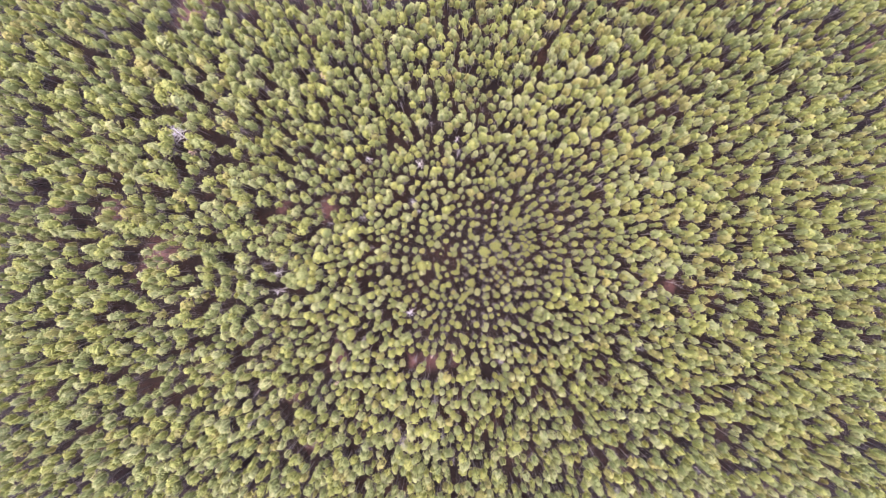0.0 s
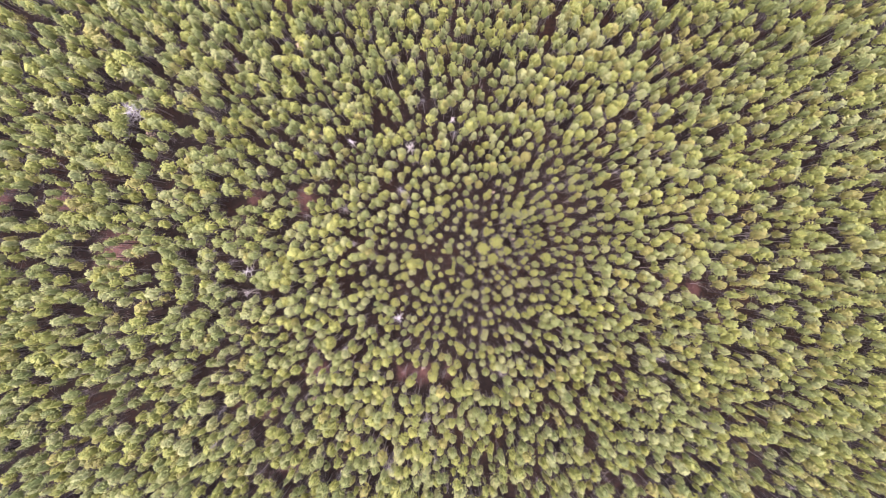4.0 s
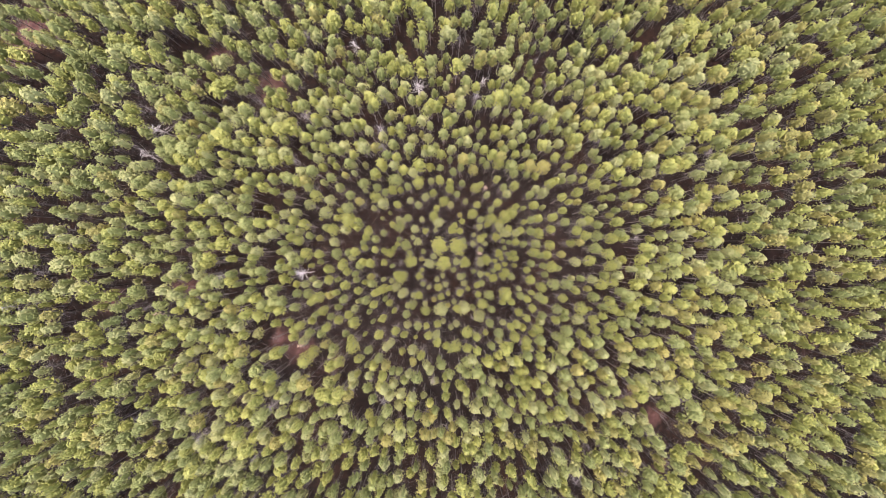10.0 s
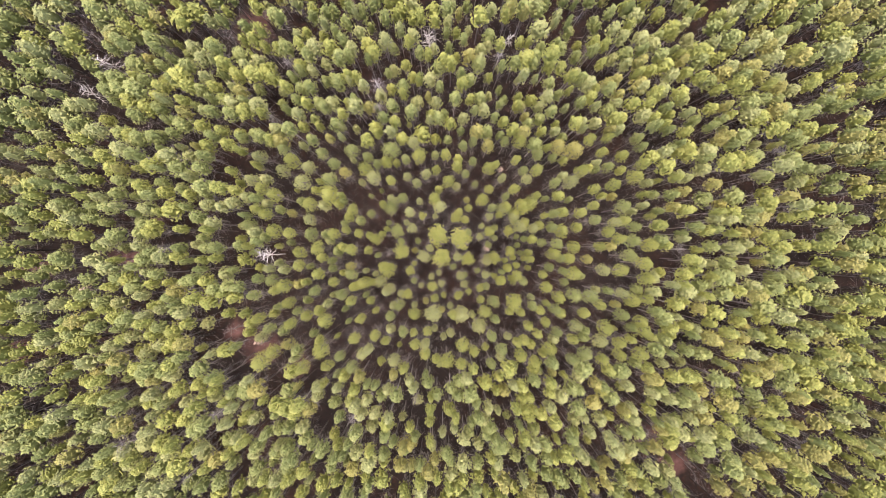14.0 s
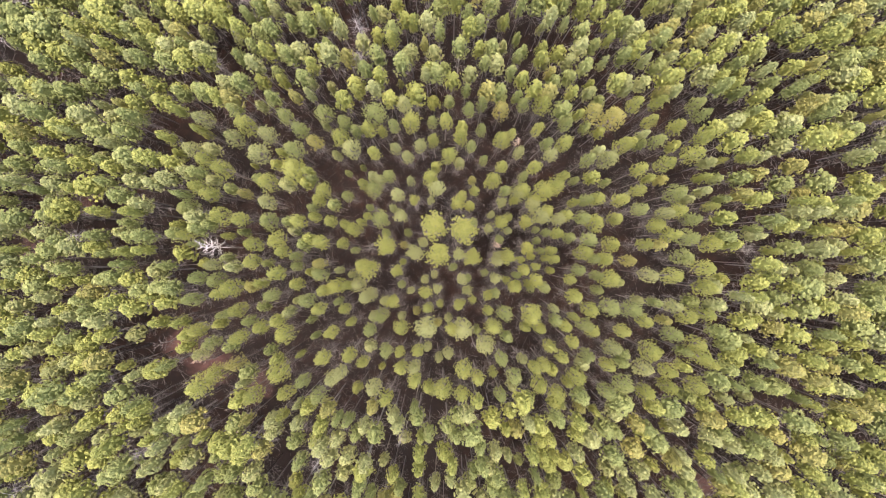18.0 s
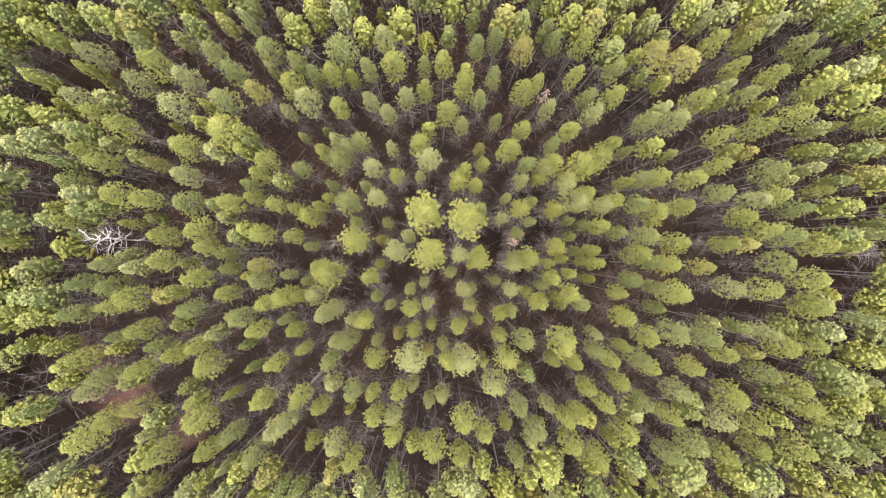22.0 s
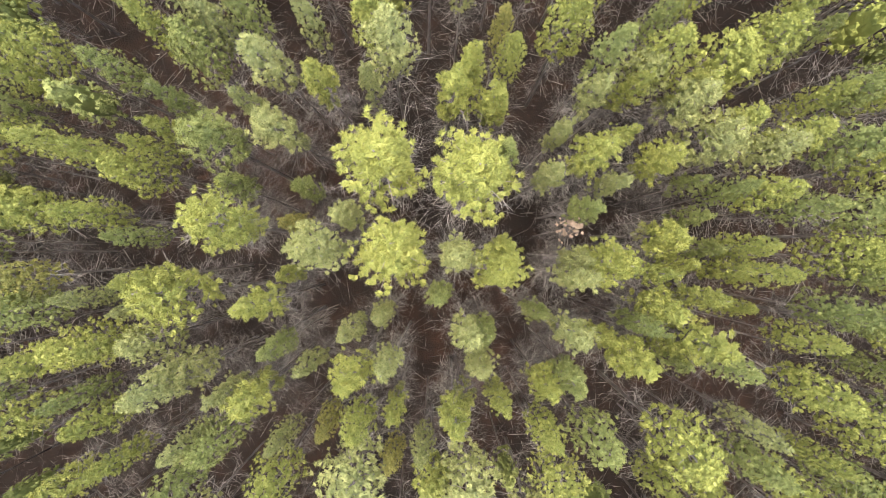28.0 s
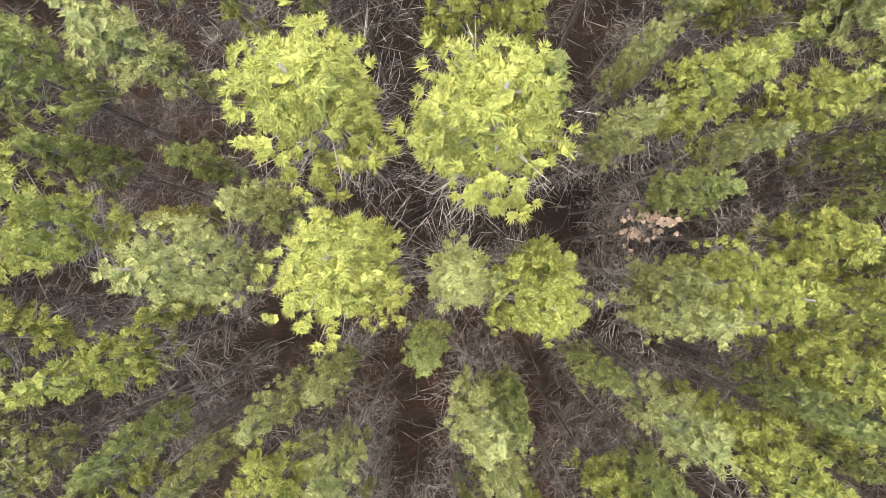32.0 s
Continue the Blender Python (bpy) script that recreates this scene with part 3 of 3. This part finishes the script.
STAND += [
    (-2.26, 12.23, 10.9, 0.50, 1), (-5.59, 11.77, 12.2, 0.58, 1), (18.20, -2.36, 11.8, 0.78, 2), (16.47, -5.69, 12.4, 0.89, 1), (-6.95, 11.58, 10.7, 0.47, 0), (-3.93, -12.20, 12.4, 0.70, 0),
    (17.09, 5.32, 12.6, 0.57, 0), (-4.19, 12.26, 11.7, 0.91, 0), (5.31, -12.13, 12.5, 0.76, 1), (12.27, -9.66, 12.6, 0.57, 1), (-19.01, 0.58, 12.4, 0.80, 0), (-8.20, 11.51, 11.9, 0.71, 0),
    (-9.36, 11.16, 12.5, 0.57, 1), (-15.31, 7.75, 11.8, 1.30, 0), (18.94, 2.19, 11.9, 0.71, 0), (14.65, 8.31, 11.9, 0.91, 2), (-17.89, 4.77, 12.1, 0.80, 2), (-11.01, 10.58, 12.2, 0.90, 0),
]
STAND += [
    (-16.95, -6.50, 11.9, 0.65, 0), (-19.52, -0.86, 12.3, 0.70, 0), (-1.37, -13.03, 12.3, 0.90, 0), (15.81, -7.75, 11.8, 0.65, 0), (-12.65, -10.13, 12.1, 0.71, 0), (1.29, 13.30, 12.5, 0.57, 1),
    (14.34, -9.33, 12.6, 0.76, 2), (-17.54, 6.52, 12.2, 0.90, 0), (4.40, 13.08, 11.9, 0.81, 3), (20.07, 1.36, 12.7, 0.70, 0), (2.57, 13.35, 12.4, 0.51, 1), (-16.46, -7.88, 12.2, 0.90, 0),
    (19.60, 3.47, 12.1, 0.71, 2), (17.15, 7.26, 12.4, 0.64, 0), (-11.14, -11.35, 12.3, 0.64, 2), (-13.37, 10.32, 11.4, 0.72, 3), (17.79, -6.81, 12.3, 0.64, 0), (20.15, -2.61, 12.6, 0.89, 0),
]
STAND += [
    (7.63, -12.71, 12.1, 0.90, 0), (10.34, 11.94, 11.6, 0.65, 1), (0.57, -13.80, 11.9, 0.71, 0), (-10.44, 12.09, 12.1, 0.64, 1), (-20.37, 3.29, 12.3, 0.70, 0), (-7.88, -12.95, 11.8, 0.81, 2),
    (-4.82, 13.61, 12.0, 0.71, 2), (-7.60, 13.04, 12.6, 1.11, 1), (-15.31, 9.57, 12.3, 0.90, 1), (4.16, -13.72, 11.7, 0.65, 1), (15.64, 9.60, 12.5, 0.79, 0), (11.41, -11.96, 12.4, 0.89, 0),
    (20.66, 3.42, 12.7, 0.69, 0), (6.65, 13.56, 12.0, 0.58, 1), (8.04, 13.30, 12.3, 0.80, 0), (14.04, -10.89, 12.2, 0.58, 0), (10.52, -12.56, 11.1, 0.50, 0), (-20.02, 5.39, 11.2, 0.50, 3),
]
STAND += [
    (21.56, -0.87, 11.6, 0.98, 1), (-18.57, -7.39, 11.5, 0.65, 0), (-21.06, -3.56, 12.6, 0.89, 0), (-11.79, -12.18, 12.2, 0.71, 2), (-6.49, -13.89, 12.3, 0.70, 0), (20.30, -5.34, 12.4, 0.64, 2),
    (21.87, 1.07, 12.4, 0.89, 1), (-19.56, -6.70, 11.8, 0.58, 1), (20.66, 5.08, 12.2, 0.90, 1), (-21.94, 1.27, 10.6, 0.40, 0), (9.43, -13.33, 12.6, 0.70, 0), (-9.51, -13.31, 10.3, 0.51, 0),
    (-20.62, -5.39, 12.0, 0.78, 0), (21.96, 2.80, 12.7, 0.70, 1), (-14.49, 11.46, 12.4, 0.70, 1), (-22.11, 3.30, 12.0, 0.90, 0), (-22.44, -2.50, 11.9, 0.81, 1), (19.47, 7.92, 13.1, 0.78, 0),
]
STAND += [
    (-22.19, -3.70, 12.8, 0.63, 0), (-22.96, -1.21, 12.2, 0.58, 2), (-18.50, 9.31, 12.0, 1.03, 2), (12.98, 12.83, 12.4, 0.96, 3), (23.07, -1.80, 12.5, 0.89, 0), (-14.62, -12.17, 12.7, 0.63, 1),
    (18.39, -9.66, 12.4, 1.02, 0), (-12.53, 13.19, 12.1, 0.90, 1), (20.05, -8.08, 12.3, 0.80, 1), (-20.20, -8.06, 12.9, 0.69, 0), (-21.87, -5.99, 12.3, 0.51, 1), (14.77, 12.36, 11.9, 1.13, 3),
    (23.14, -3.72, 12.4, 0.89, 0), (21.91, -6.38, 11.9, 0.91, 0), (-13.04, -13.43, 12.7, 0.76, 1), (-16.81, -11.44, 12.1, 1.13, 0), (24.09, 0.45, 11.7, 0.91, 0), (13.84, -13.26, 12.7, 0.76, 1),
]
STAND += [
    (17.40, -11.27, 11.9, 0.84, 2), (-17.96, 10.88, 12.1, 0.80, 2), (-22.97, 5.47, 12.5, 0.70, 0), (-24.18, -2.47, 12.7, 0.63, 1), (15.58, -12.74, 12.4, 0.89, 1), (-21.86, 7.66, 12.0, 0.90, 0),
    (-24.78, 0.74, 10.9, 0.47, 1), (19.27, 10.42, 12.0, 0.64, 1), (24.26, 4.09, 11.2, 0.49, 0), (-16.23, 12.82, 11.7, 0.72, 1), (23.40, -6.33, 12.1, 0.77, 0), (-25.22, 1.66, 12.2, 0.58, 0),
    (18.29, 11.93, 12.3, 0.58, 0), (-24.75, -4.57, 12.3, 0.70, 1), (22.12, 8.97, 12.2, 0.90, 0), (-16.04, -13.59, 12.3, 0.77, 0), (-24.32, 6.08, 12.6, 0.70, 0), (-25.32, 3.97, 11.6, 0.91, 1),
]
STAND += [
    (-20.76, 10.58, 12.0, 0.81, 2), (-20.85, -10.60, 12.3, 0.80, 3), (-19.62, 11.60, 12.3, 0.90, 0), (-22.86, -8.57, 12.2, 0.64, 1), (16.94, 13.48, 12.4, 0.70, 0), (22.66, -9.00, 11.8, 0.81, 0),
    (20.00, -11.57, 11.9, 0.71, 0), (-23.52, 8.41, 12.2, 0.80, 0), (-24.43, -7.18, 12.0, 0.71, 0), (17.63, -13.62, 12.1, 0.71, 0), (21.08, 11.43, 12.0, 0.71, 0), (22.90, -10.11, 12.4, 0.89, 0),
    (-18.92, -13.39, 12.9, 0.82, 0), (23.13, 10.17, 13.0, 0.69, 0), (18.85, 13.65, 12.5, 0.57, 0), (20.13, -12.95, 11.7, 0.81, 0), (-24.19, -9.69, 11.6, 0.78, 2), (25.34, 8.49, 10.1, 0.41, 0),
]
STAND += [
    (-24.64, 9.52, 12.2, 0.80, 2), (-20.87, 13.11, 12.1, 0.71, 1), (-22.89, -11.64, 11.6, 0.85, 0), (23.87, -10.89, 11.9, 0.58, 0), (22.29, -13.00, 12.4, 0.89, 0), (23.14, 12.48, 12.3, 0.58, 1),
    (-23.34, 12.68, 12.7, 0.79, 2), (22.71, 13.58, 11.5, 0.72, 1), (-24.27, -12.66, 12.4, 1.12, 0),
]
STAND += [
    (-8.01, 5.63, 11.6, 0.82, 1), (-7.21, 6.59, 12.0, 0.53, 2), (6.24, 5.4, 11.2, 0.88, 2), (8.65, 5.5, 11.7, 1.11, 0), (7.14, 4.27, 11.9, 0.73, 2), (-9.8, 1.94, 11.4, 0.76, 0),
    (8.06, 2.97, 11.8, 0.94, 2), (9.73, 2.96, 12.0, 0.64, 2), (-5.26, -1.01, 10.4, 0.41, 0), (7.13, -0.78, 10.9, 0.41, 0), (-9.36, -3.27, 11.2, 0.76, 2), (-8.32, -4.4, 11.1, 0.76, 2),
    (-6.15, -4.74, 11.6, 0.7, 0), (-11.32, -3.44, 11.2, 0.88, 0), (-7.16, -5.92, 11.6, 0.76, 1), (0.39, -4.93, 10.4, 0.36, 0), (-0.82, -6.23, 10.9, 0.36, 2), (-2.53, -9.2, 10.6, 0.41, 2),
]
STAND += [
    (0.53, -7.6, 11.4, 1.05, 2), (2.82, -9.05, 10.9, 0.94, 2),
]

BROAD_NEAR = [pine_variant(11 + i, 9, 5, 13, 0.122, 42, 0.075, 0.95, 170, 9, 1.0, 0.0065, True) for i in range(3)]
SLIM_NEAR = [pine_variant(21 + i, 8, 4, 9, 0.190, 38, 0.078, 0.66, 150, 9, 1.6, 0.011, True) for i in range(6)]
BROAD = [pine_variant(31 + i, 6, 4, 380, 0.118, 12, 0.12, 0.95, 110, 5, 1.1, 0.010) for i in range(4)]
SLIM = [pine_variant(41 + i, 6, 4, 270, 0.162, 12, 0.12, 0.66, 90, 5, 1.8, 0.016) for i in range(8)]
WITHERED = [pine_variant(28, 9, 4, 2, 0.20, 16, 0.12, 0.62, 110, 9, 1.4, 0.011, True)]
TONES = ("yellow-green", "fresh green", "pale grey-green", "ochre-green", "withered pinkish-brown")


def plant(x, y, h, r, tone, rng):
    close = abs(x) < 8.4 and abs(y) < 5.4
    forms = (BROAD_NEAR if r > 0.74 else SLIM_NEAR) if close else (BROAD if r > 0.74 else SLIM)
    if tone == 4:
        forms = WITHERED
    form = forms[rng.randrange(len(forms))]
    width = "broad" if r > 0.74 else ("narrow" if r < 0.5 else "rounded")
    size = "tall" if h > 12.2 else ("small overtopped" if h < 10.6 else "slender")
    tree = tagged(new("pine_tree"), f"{size} pine with {width} {TONES[tone]} crown above bare twiggy trunk", "tree", "pines of the stand")
    new("trunk", form["trunk"]).parent = tree
    dead = tagged(new("dead_wood", form["dead_wood"]), "bare grey dead lower twigs", kind="stuff")
    dead.parent = tree

    def leafy(name, mesh, parent):
        ob = new(name, mesh)
        ob.parent = parent
        ob.material_slots[0].link = "OBJECT"
        ob.material_slots[0].material = NEEDLES[tone]

    if "limb" in form:
        leafy("inner_foliage", form["inner_foliage"], tree)
        for wood, needles in form["limb"]:
            limb = new("limb", wood)
            limb.parent = tree
            if needles:
                leafy("needles", needles, limb)
    else:
        tagged(new("live_wood", form["live_wood"]), kind="stuff").parent = tree
        leafy("crown", form["crown"], tree)
    wide = min(max(r, 0.40) * ((1.12 if r > 0.74 else 1.02) if close else 0.96), 1.42)
    tree.matrix_world = Matrix.LocRotScale((x, y, -0.05), Euler((rng.gauss(0, 0.012), rng.gauss(0, 0.012), rng.uniform(0, 6.28))), (wide, wide * rng.uniform(0.92, 1.08), h / TOP))
    return tree


pick = random.Random(5)
for sx, sy, sh, sr, st in STAND:
    plant(sx, sy, sh, sr, st, pick)

# ---- the rest of the woods ----
def scattered():
    """Places of the trees of the wider woods: a shaken grid, thinned by chance and at the clearings."""
    rng = random.Random(21)
    step, out = 1.64, []
    cell = {}
    for t in STAND:
        cell.setdefault((int(t[0] // 2), int(t[1] // 2)), []).append(t)
    ca, sa = math.cos(radians(-34)), math.sin(radians(-34))
    for i in range(-78, 79):
        for j in range(-78, 79):
            x = (i + 0.5 * (j % 2)) * step + rng.uniform(-0.68, 0.68)
            y = j * step * 0.98 + rng.uniform(-0.68, 0.68)
            h = 12.0 + rng.gauss(0, 0.9) - (3.0 if rng.random() < 0.10 else 0)
            r = max(0.42, rng.gauss(0.72, 0.15)) * (0.8 if h < 10 else 1.0)
            tone = rng.choices((0, 1, 2, 3, 4), (36, 34, 20, 18, 1) if x > 16 else (32, 40, 24, 6, 1))[0]
            lucky, spread = rng.random(), min(max((math.hypot(x, y) - 18) / 30, 0), 1)
            r *= 1 + 0.30 * spread
            u, w = (x + 9) * ca + (y - 8) * sa, -(x + 9) * sa + (y - 8) * ca
            if (abs(u) > 106 or abs(w) > 60) and (abs(y) > 64 or x * x + y * y > 92 ** 2):
                continue
            within = abs(x) < STAND_X and abs(y) < STAND_Y
            if within and (abs(x) < 9.5 and abs(y) < 7.4 or (x - 6.0) ** 2 + (y + 9.6) ** 2 < 3.2):
                continue
            if within:
                h, r = h - 1.2, r * 0.74
            if any(((x - a) / c) ** 2 + ((y - b) / d) ** 2 < 1 and lucky < 0.85 for a, b, c, d in CLEARINGS):
                continue
            if any((x - t[0]) ** 2 + (y - t[1]) ** 2 < 2.6 for t in DEAD):
                continue
            if u < -40:
                r, h = r * 1.12, h + 0.8
                if lucky < 0.34:
                    continue
            if lucky < 0.04 + 0.16 * spread:
                continue
            if any((x - t[0]) ** 2 + (y - t[1]) ** 2 < (1.45 if within else 1.2) for p in (-1, 0, 1) for q in (-1, 0, 1) for t in cell.get((int(x // 2) + p, int(y // 2) + q), ())):
                continue
            out.append((x, y, h, r, tone))
    return out


def wood_variant(seed, count, size, needles, sides, inside, dead, twigs, thick):
    """Crown and bare wood of a pine that is only seen from afar; last, the same tree without needles."""
    rng = np.random.default_rng(seed)
    bend, swell = rng.normal(size=2) * 0.12, lobes(rng)
    hv, hf = crown_heart(rng, bend, swell, *inside)
    v, f, tone = tufts(*crown_skin(rng, bend, swell, count, size, 0.10), needles, rng, 0.21, sides, 0.85, 0.95)
    trunk = trunk_arrays(bend, 3, 2)
    wood = joined([trunk, dead_arrays(rng, bend, dead, twigs, thick, 1.5, bent=False, low=2.5, high=CROWN_BASE + 1.6)])
    bare = joined([trunk, dead_arrays(rng, bend, dead * 2, twigs + 1, thick * 0.7, 0.95, bent=False, high=TOP - 0.6)])
    return (*joined([(hv, hf), (v, f)]), np.concatenate([np.full(len(hv), -0.1), tone]), len(hf)), (*wood, np.zeros(len(wood[0])), 0), (*bare, np.zeros(len(bare[0])), 0)


def woods(name, label, trees, forms, seed, dull, fresh):
    """Many trees in one mesh, each turned, scaled and tinted."""
    rng = np.random.default_rng(seed)
    vs, fs, ix, tn, sm, at = [], [], [], [], [], 0
    for x, y, h, r, tone in trees:
        crown, wood, leafless = forms[rng.integers(len(forms))]
        a = rng.uniform(0, 6.283)
        m = np.array([[r * math.cos(a), -r * math.sin(a), 0], [r * math.sin(a), r * math.cos(a), 0], [0, 0, h / TOP]]).T
        tint = rng.uniform(dull, fresh)
        for (v, f, own, soft), k in ((crown, tone), (wood, 4)) if tone < 4 else ((leafless, 4),):
            vs.append(v @ m + (x, y, -0.05))
            fs.append(f + at)
            ix.append(np.full(len(f), k))
            tn.append(own + tint)
            sm.append(np.arange(len(f)) < soft)
            at += len(v)
    me = mesh_from(name, np.concatenate(vs), np.concatenate(fs), NEEDLES[:4] + [TWIG], np.concatenate(ix), np.concatenate(tn), np.concatenate(sm))
    return tagged(new(name, me), label, "woods", kind="stuff")


FOREST = scattered()
MIDDLE = [wood_variant(51 + i, 150, 0.175, 2, 4, (7, 6, 0.56, 0.18, 0.2, 0.85), 56, 3, 0.018) for i in range(12)]
OUTER = [wood_variant(71 + i, 70, 0.235, 0, 3, (6, 5, 0.58, 0.14, 0.2, 0.86), 36, 1, 0.030) for i in range(16)]
inner = [t for t in FOREST if abs(t[0]) < 44 and abs(t[1]) < 27]
outer = [t for t in FOREST if not (abs(t[0]) < 44 and abs(t[1]) < 27)]
woods("surrounding_woods", "dense stand of slender yellow-green pines with grey lower twigs", inner, MIDDLE, 3, -0.58, 0.02)
woods("distant_woods", "wide dense pine woods of slender yellow-green trees", outer, OUTER, 4, -0.50, 0.10)


# ---- dead trees, withered trees and litter ----
def dead_tree(x, y, h, spread, limbs, seed, label):
    """A bare standing tree: trunk and crooked limbs, each limb a part with its twigs."""
    rng = np.random.default_rng(seed)
    wood_mat, stout = (BLEACHED, 1.8) if label == WHITE else (TWIG, 1.0)
    tree = tagged(new("bare_shrub" if label == SHRUB else "dead_tree"), label, "shrub" if label == SHRUB else "dead tree", "bare shrubs of the clearings" if label == SHRUB else "dead trees of the stand")
    z = np.linspace(-0.1, h, 9)
    lean = rng.normal(size=2) * 0.25
    line = np.stack([lean[0] * (z / h) ** 2, lean[1] * (z / h) ** 2, z], 1) + np.concatenate([np.zeros((2, 3)), rng.normal(size=(7, 3)) * (0.035, 0.035, 0)])
    new("trunk", mesh_from("trunk", *tube(line, 0.065 * (1 - z / (h + 0.5)) + 0.010, 7), [wood_mat], smooth=True)).parent = tree
    for k in range(limbs):
        at = h * (0.52 + 0.46 * (k + rng.uniform(0, 0.8)) / limbs)
        root = np.array([np.interp(at, z, line[:, 0]), np.interp(at, z, line[:, 1]), at])
        a = k * 2.4 + rng.normal() * 0.3
        ln = spread * rng.uniform(0.6, 1.1) * (1.15 - 0.65 * (at / h - 0.52) / 0.48)
        out = np.array([math.cos(a), math.sin(a), rng.uniform(0.15, 0.6)])
        pts = [root]
        for q in range(4):
            out = unit(out + rng.normal(size=3) * 0.22 + np.array([0, 0, 0.05]))
            pts.append(pts[-1] + out * ln / 4)
        wood = [tube(pts, np.array([0.019, 0.016, 0.012, 0.009, 0.004]) * stout, 4)]
        for q in range(6):
            s = pts[1 + q % 4]
            d = unit(out * 0.6 + rng.normal(size=3) * 0.7)
            e = s + d * ln * rng.uniform(0.18, 0.42)
            wood.append(tube([s, (s + e) / 2 + rng.normal(size=3) * 0.03, e], np.array([0.009, 0.007, 0.003]) * stout, 3))
        new("branch", mesh_from("branch", *joined(wood), [wood_mat])).parent = tree
    tree.location = (x, y, 0)
    return tree


WHITE = "bleached bare dead tree standing among green pines"
GREY = "thin grey snag with crooked bare branches among pines"
SHRUB = "low grey leafless shrub beside bare reddish soil"
for k, (dx, dy, dh, ds, dl, white) in enumerate(DEAD):
    dead_tree(dx, dy, dh, ds, dl, k + 1, WHITE if white else GREY)
scrub = random.Random(12)
for ca, cb, cc, cd in CLEARINGS:
    for k in range(3 if cc > 2.6 else 2):
        turn = scrub.uniform(0, 6.28)
        far = scrub.uniform(0.35, 0.95)
        dead_tree(ca + cc * far * math.cos(turn), cb + cd * far * math.sin(turn), scrub.uniform(3.2, 7.5), scrub.uniform(1.2, 1.9), 11, scrub.randrange(9999), SHRUB)
for wx, wy, wh, wr in ((4.0, 0.35, 9.9, 0.42), (6.0, 10.3, 11.0, 0.4), (-25.2, -10.8, 9.0, 0.5), (-46.3, -3.3, 9.6, 0.5), (-9.2, 56.0, 9.5, 0.8), (83.0, 9.6, 10.5, 0.9), (-44.0, 59.0, 8.0, 0.9)):
    plant(wx, wy, wh, wr, 4, pick)


def fallen_twigs():
    """Sticks that lie on the floor of the stand."""
    rng = np.random.default_rng(8)
    n = 9000
    s = np.stack([rng.uniform(-26, 26, n), rng.uniform(-16, 16, n), rng.uniform(0.02, 0.12, n)], 1)
    a, ln = rng.uniform(0, 6.283, n), rng.uniform(0.3, 1.6, n) ** 1.3
    e = s + np.stack([ln * np.cos(a), ln * np.sin(a), rng.uniform(0, 0.15, n)], 1)
    ob = new("fallen_twigs", mesh_from("fallen_twigs", *blades(s, e, rng.uniform(0.006, 0.02, (n, 1)), rng), [TWIG]))
    tagged(ob, "grey fallen twigs scattered on reddish needle litter", "twigs", kind="stuff")


fallen_twigs()
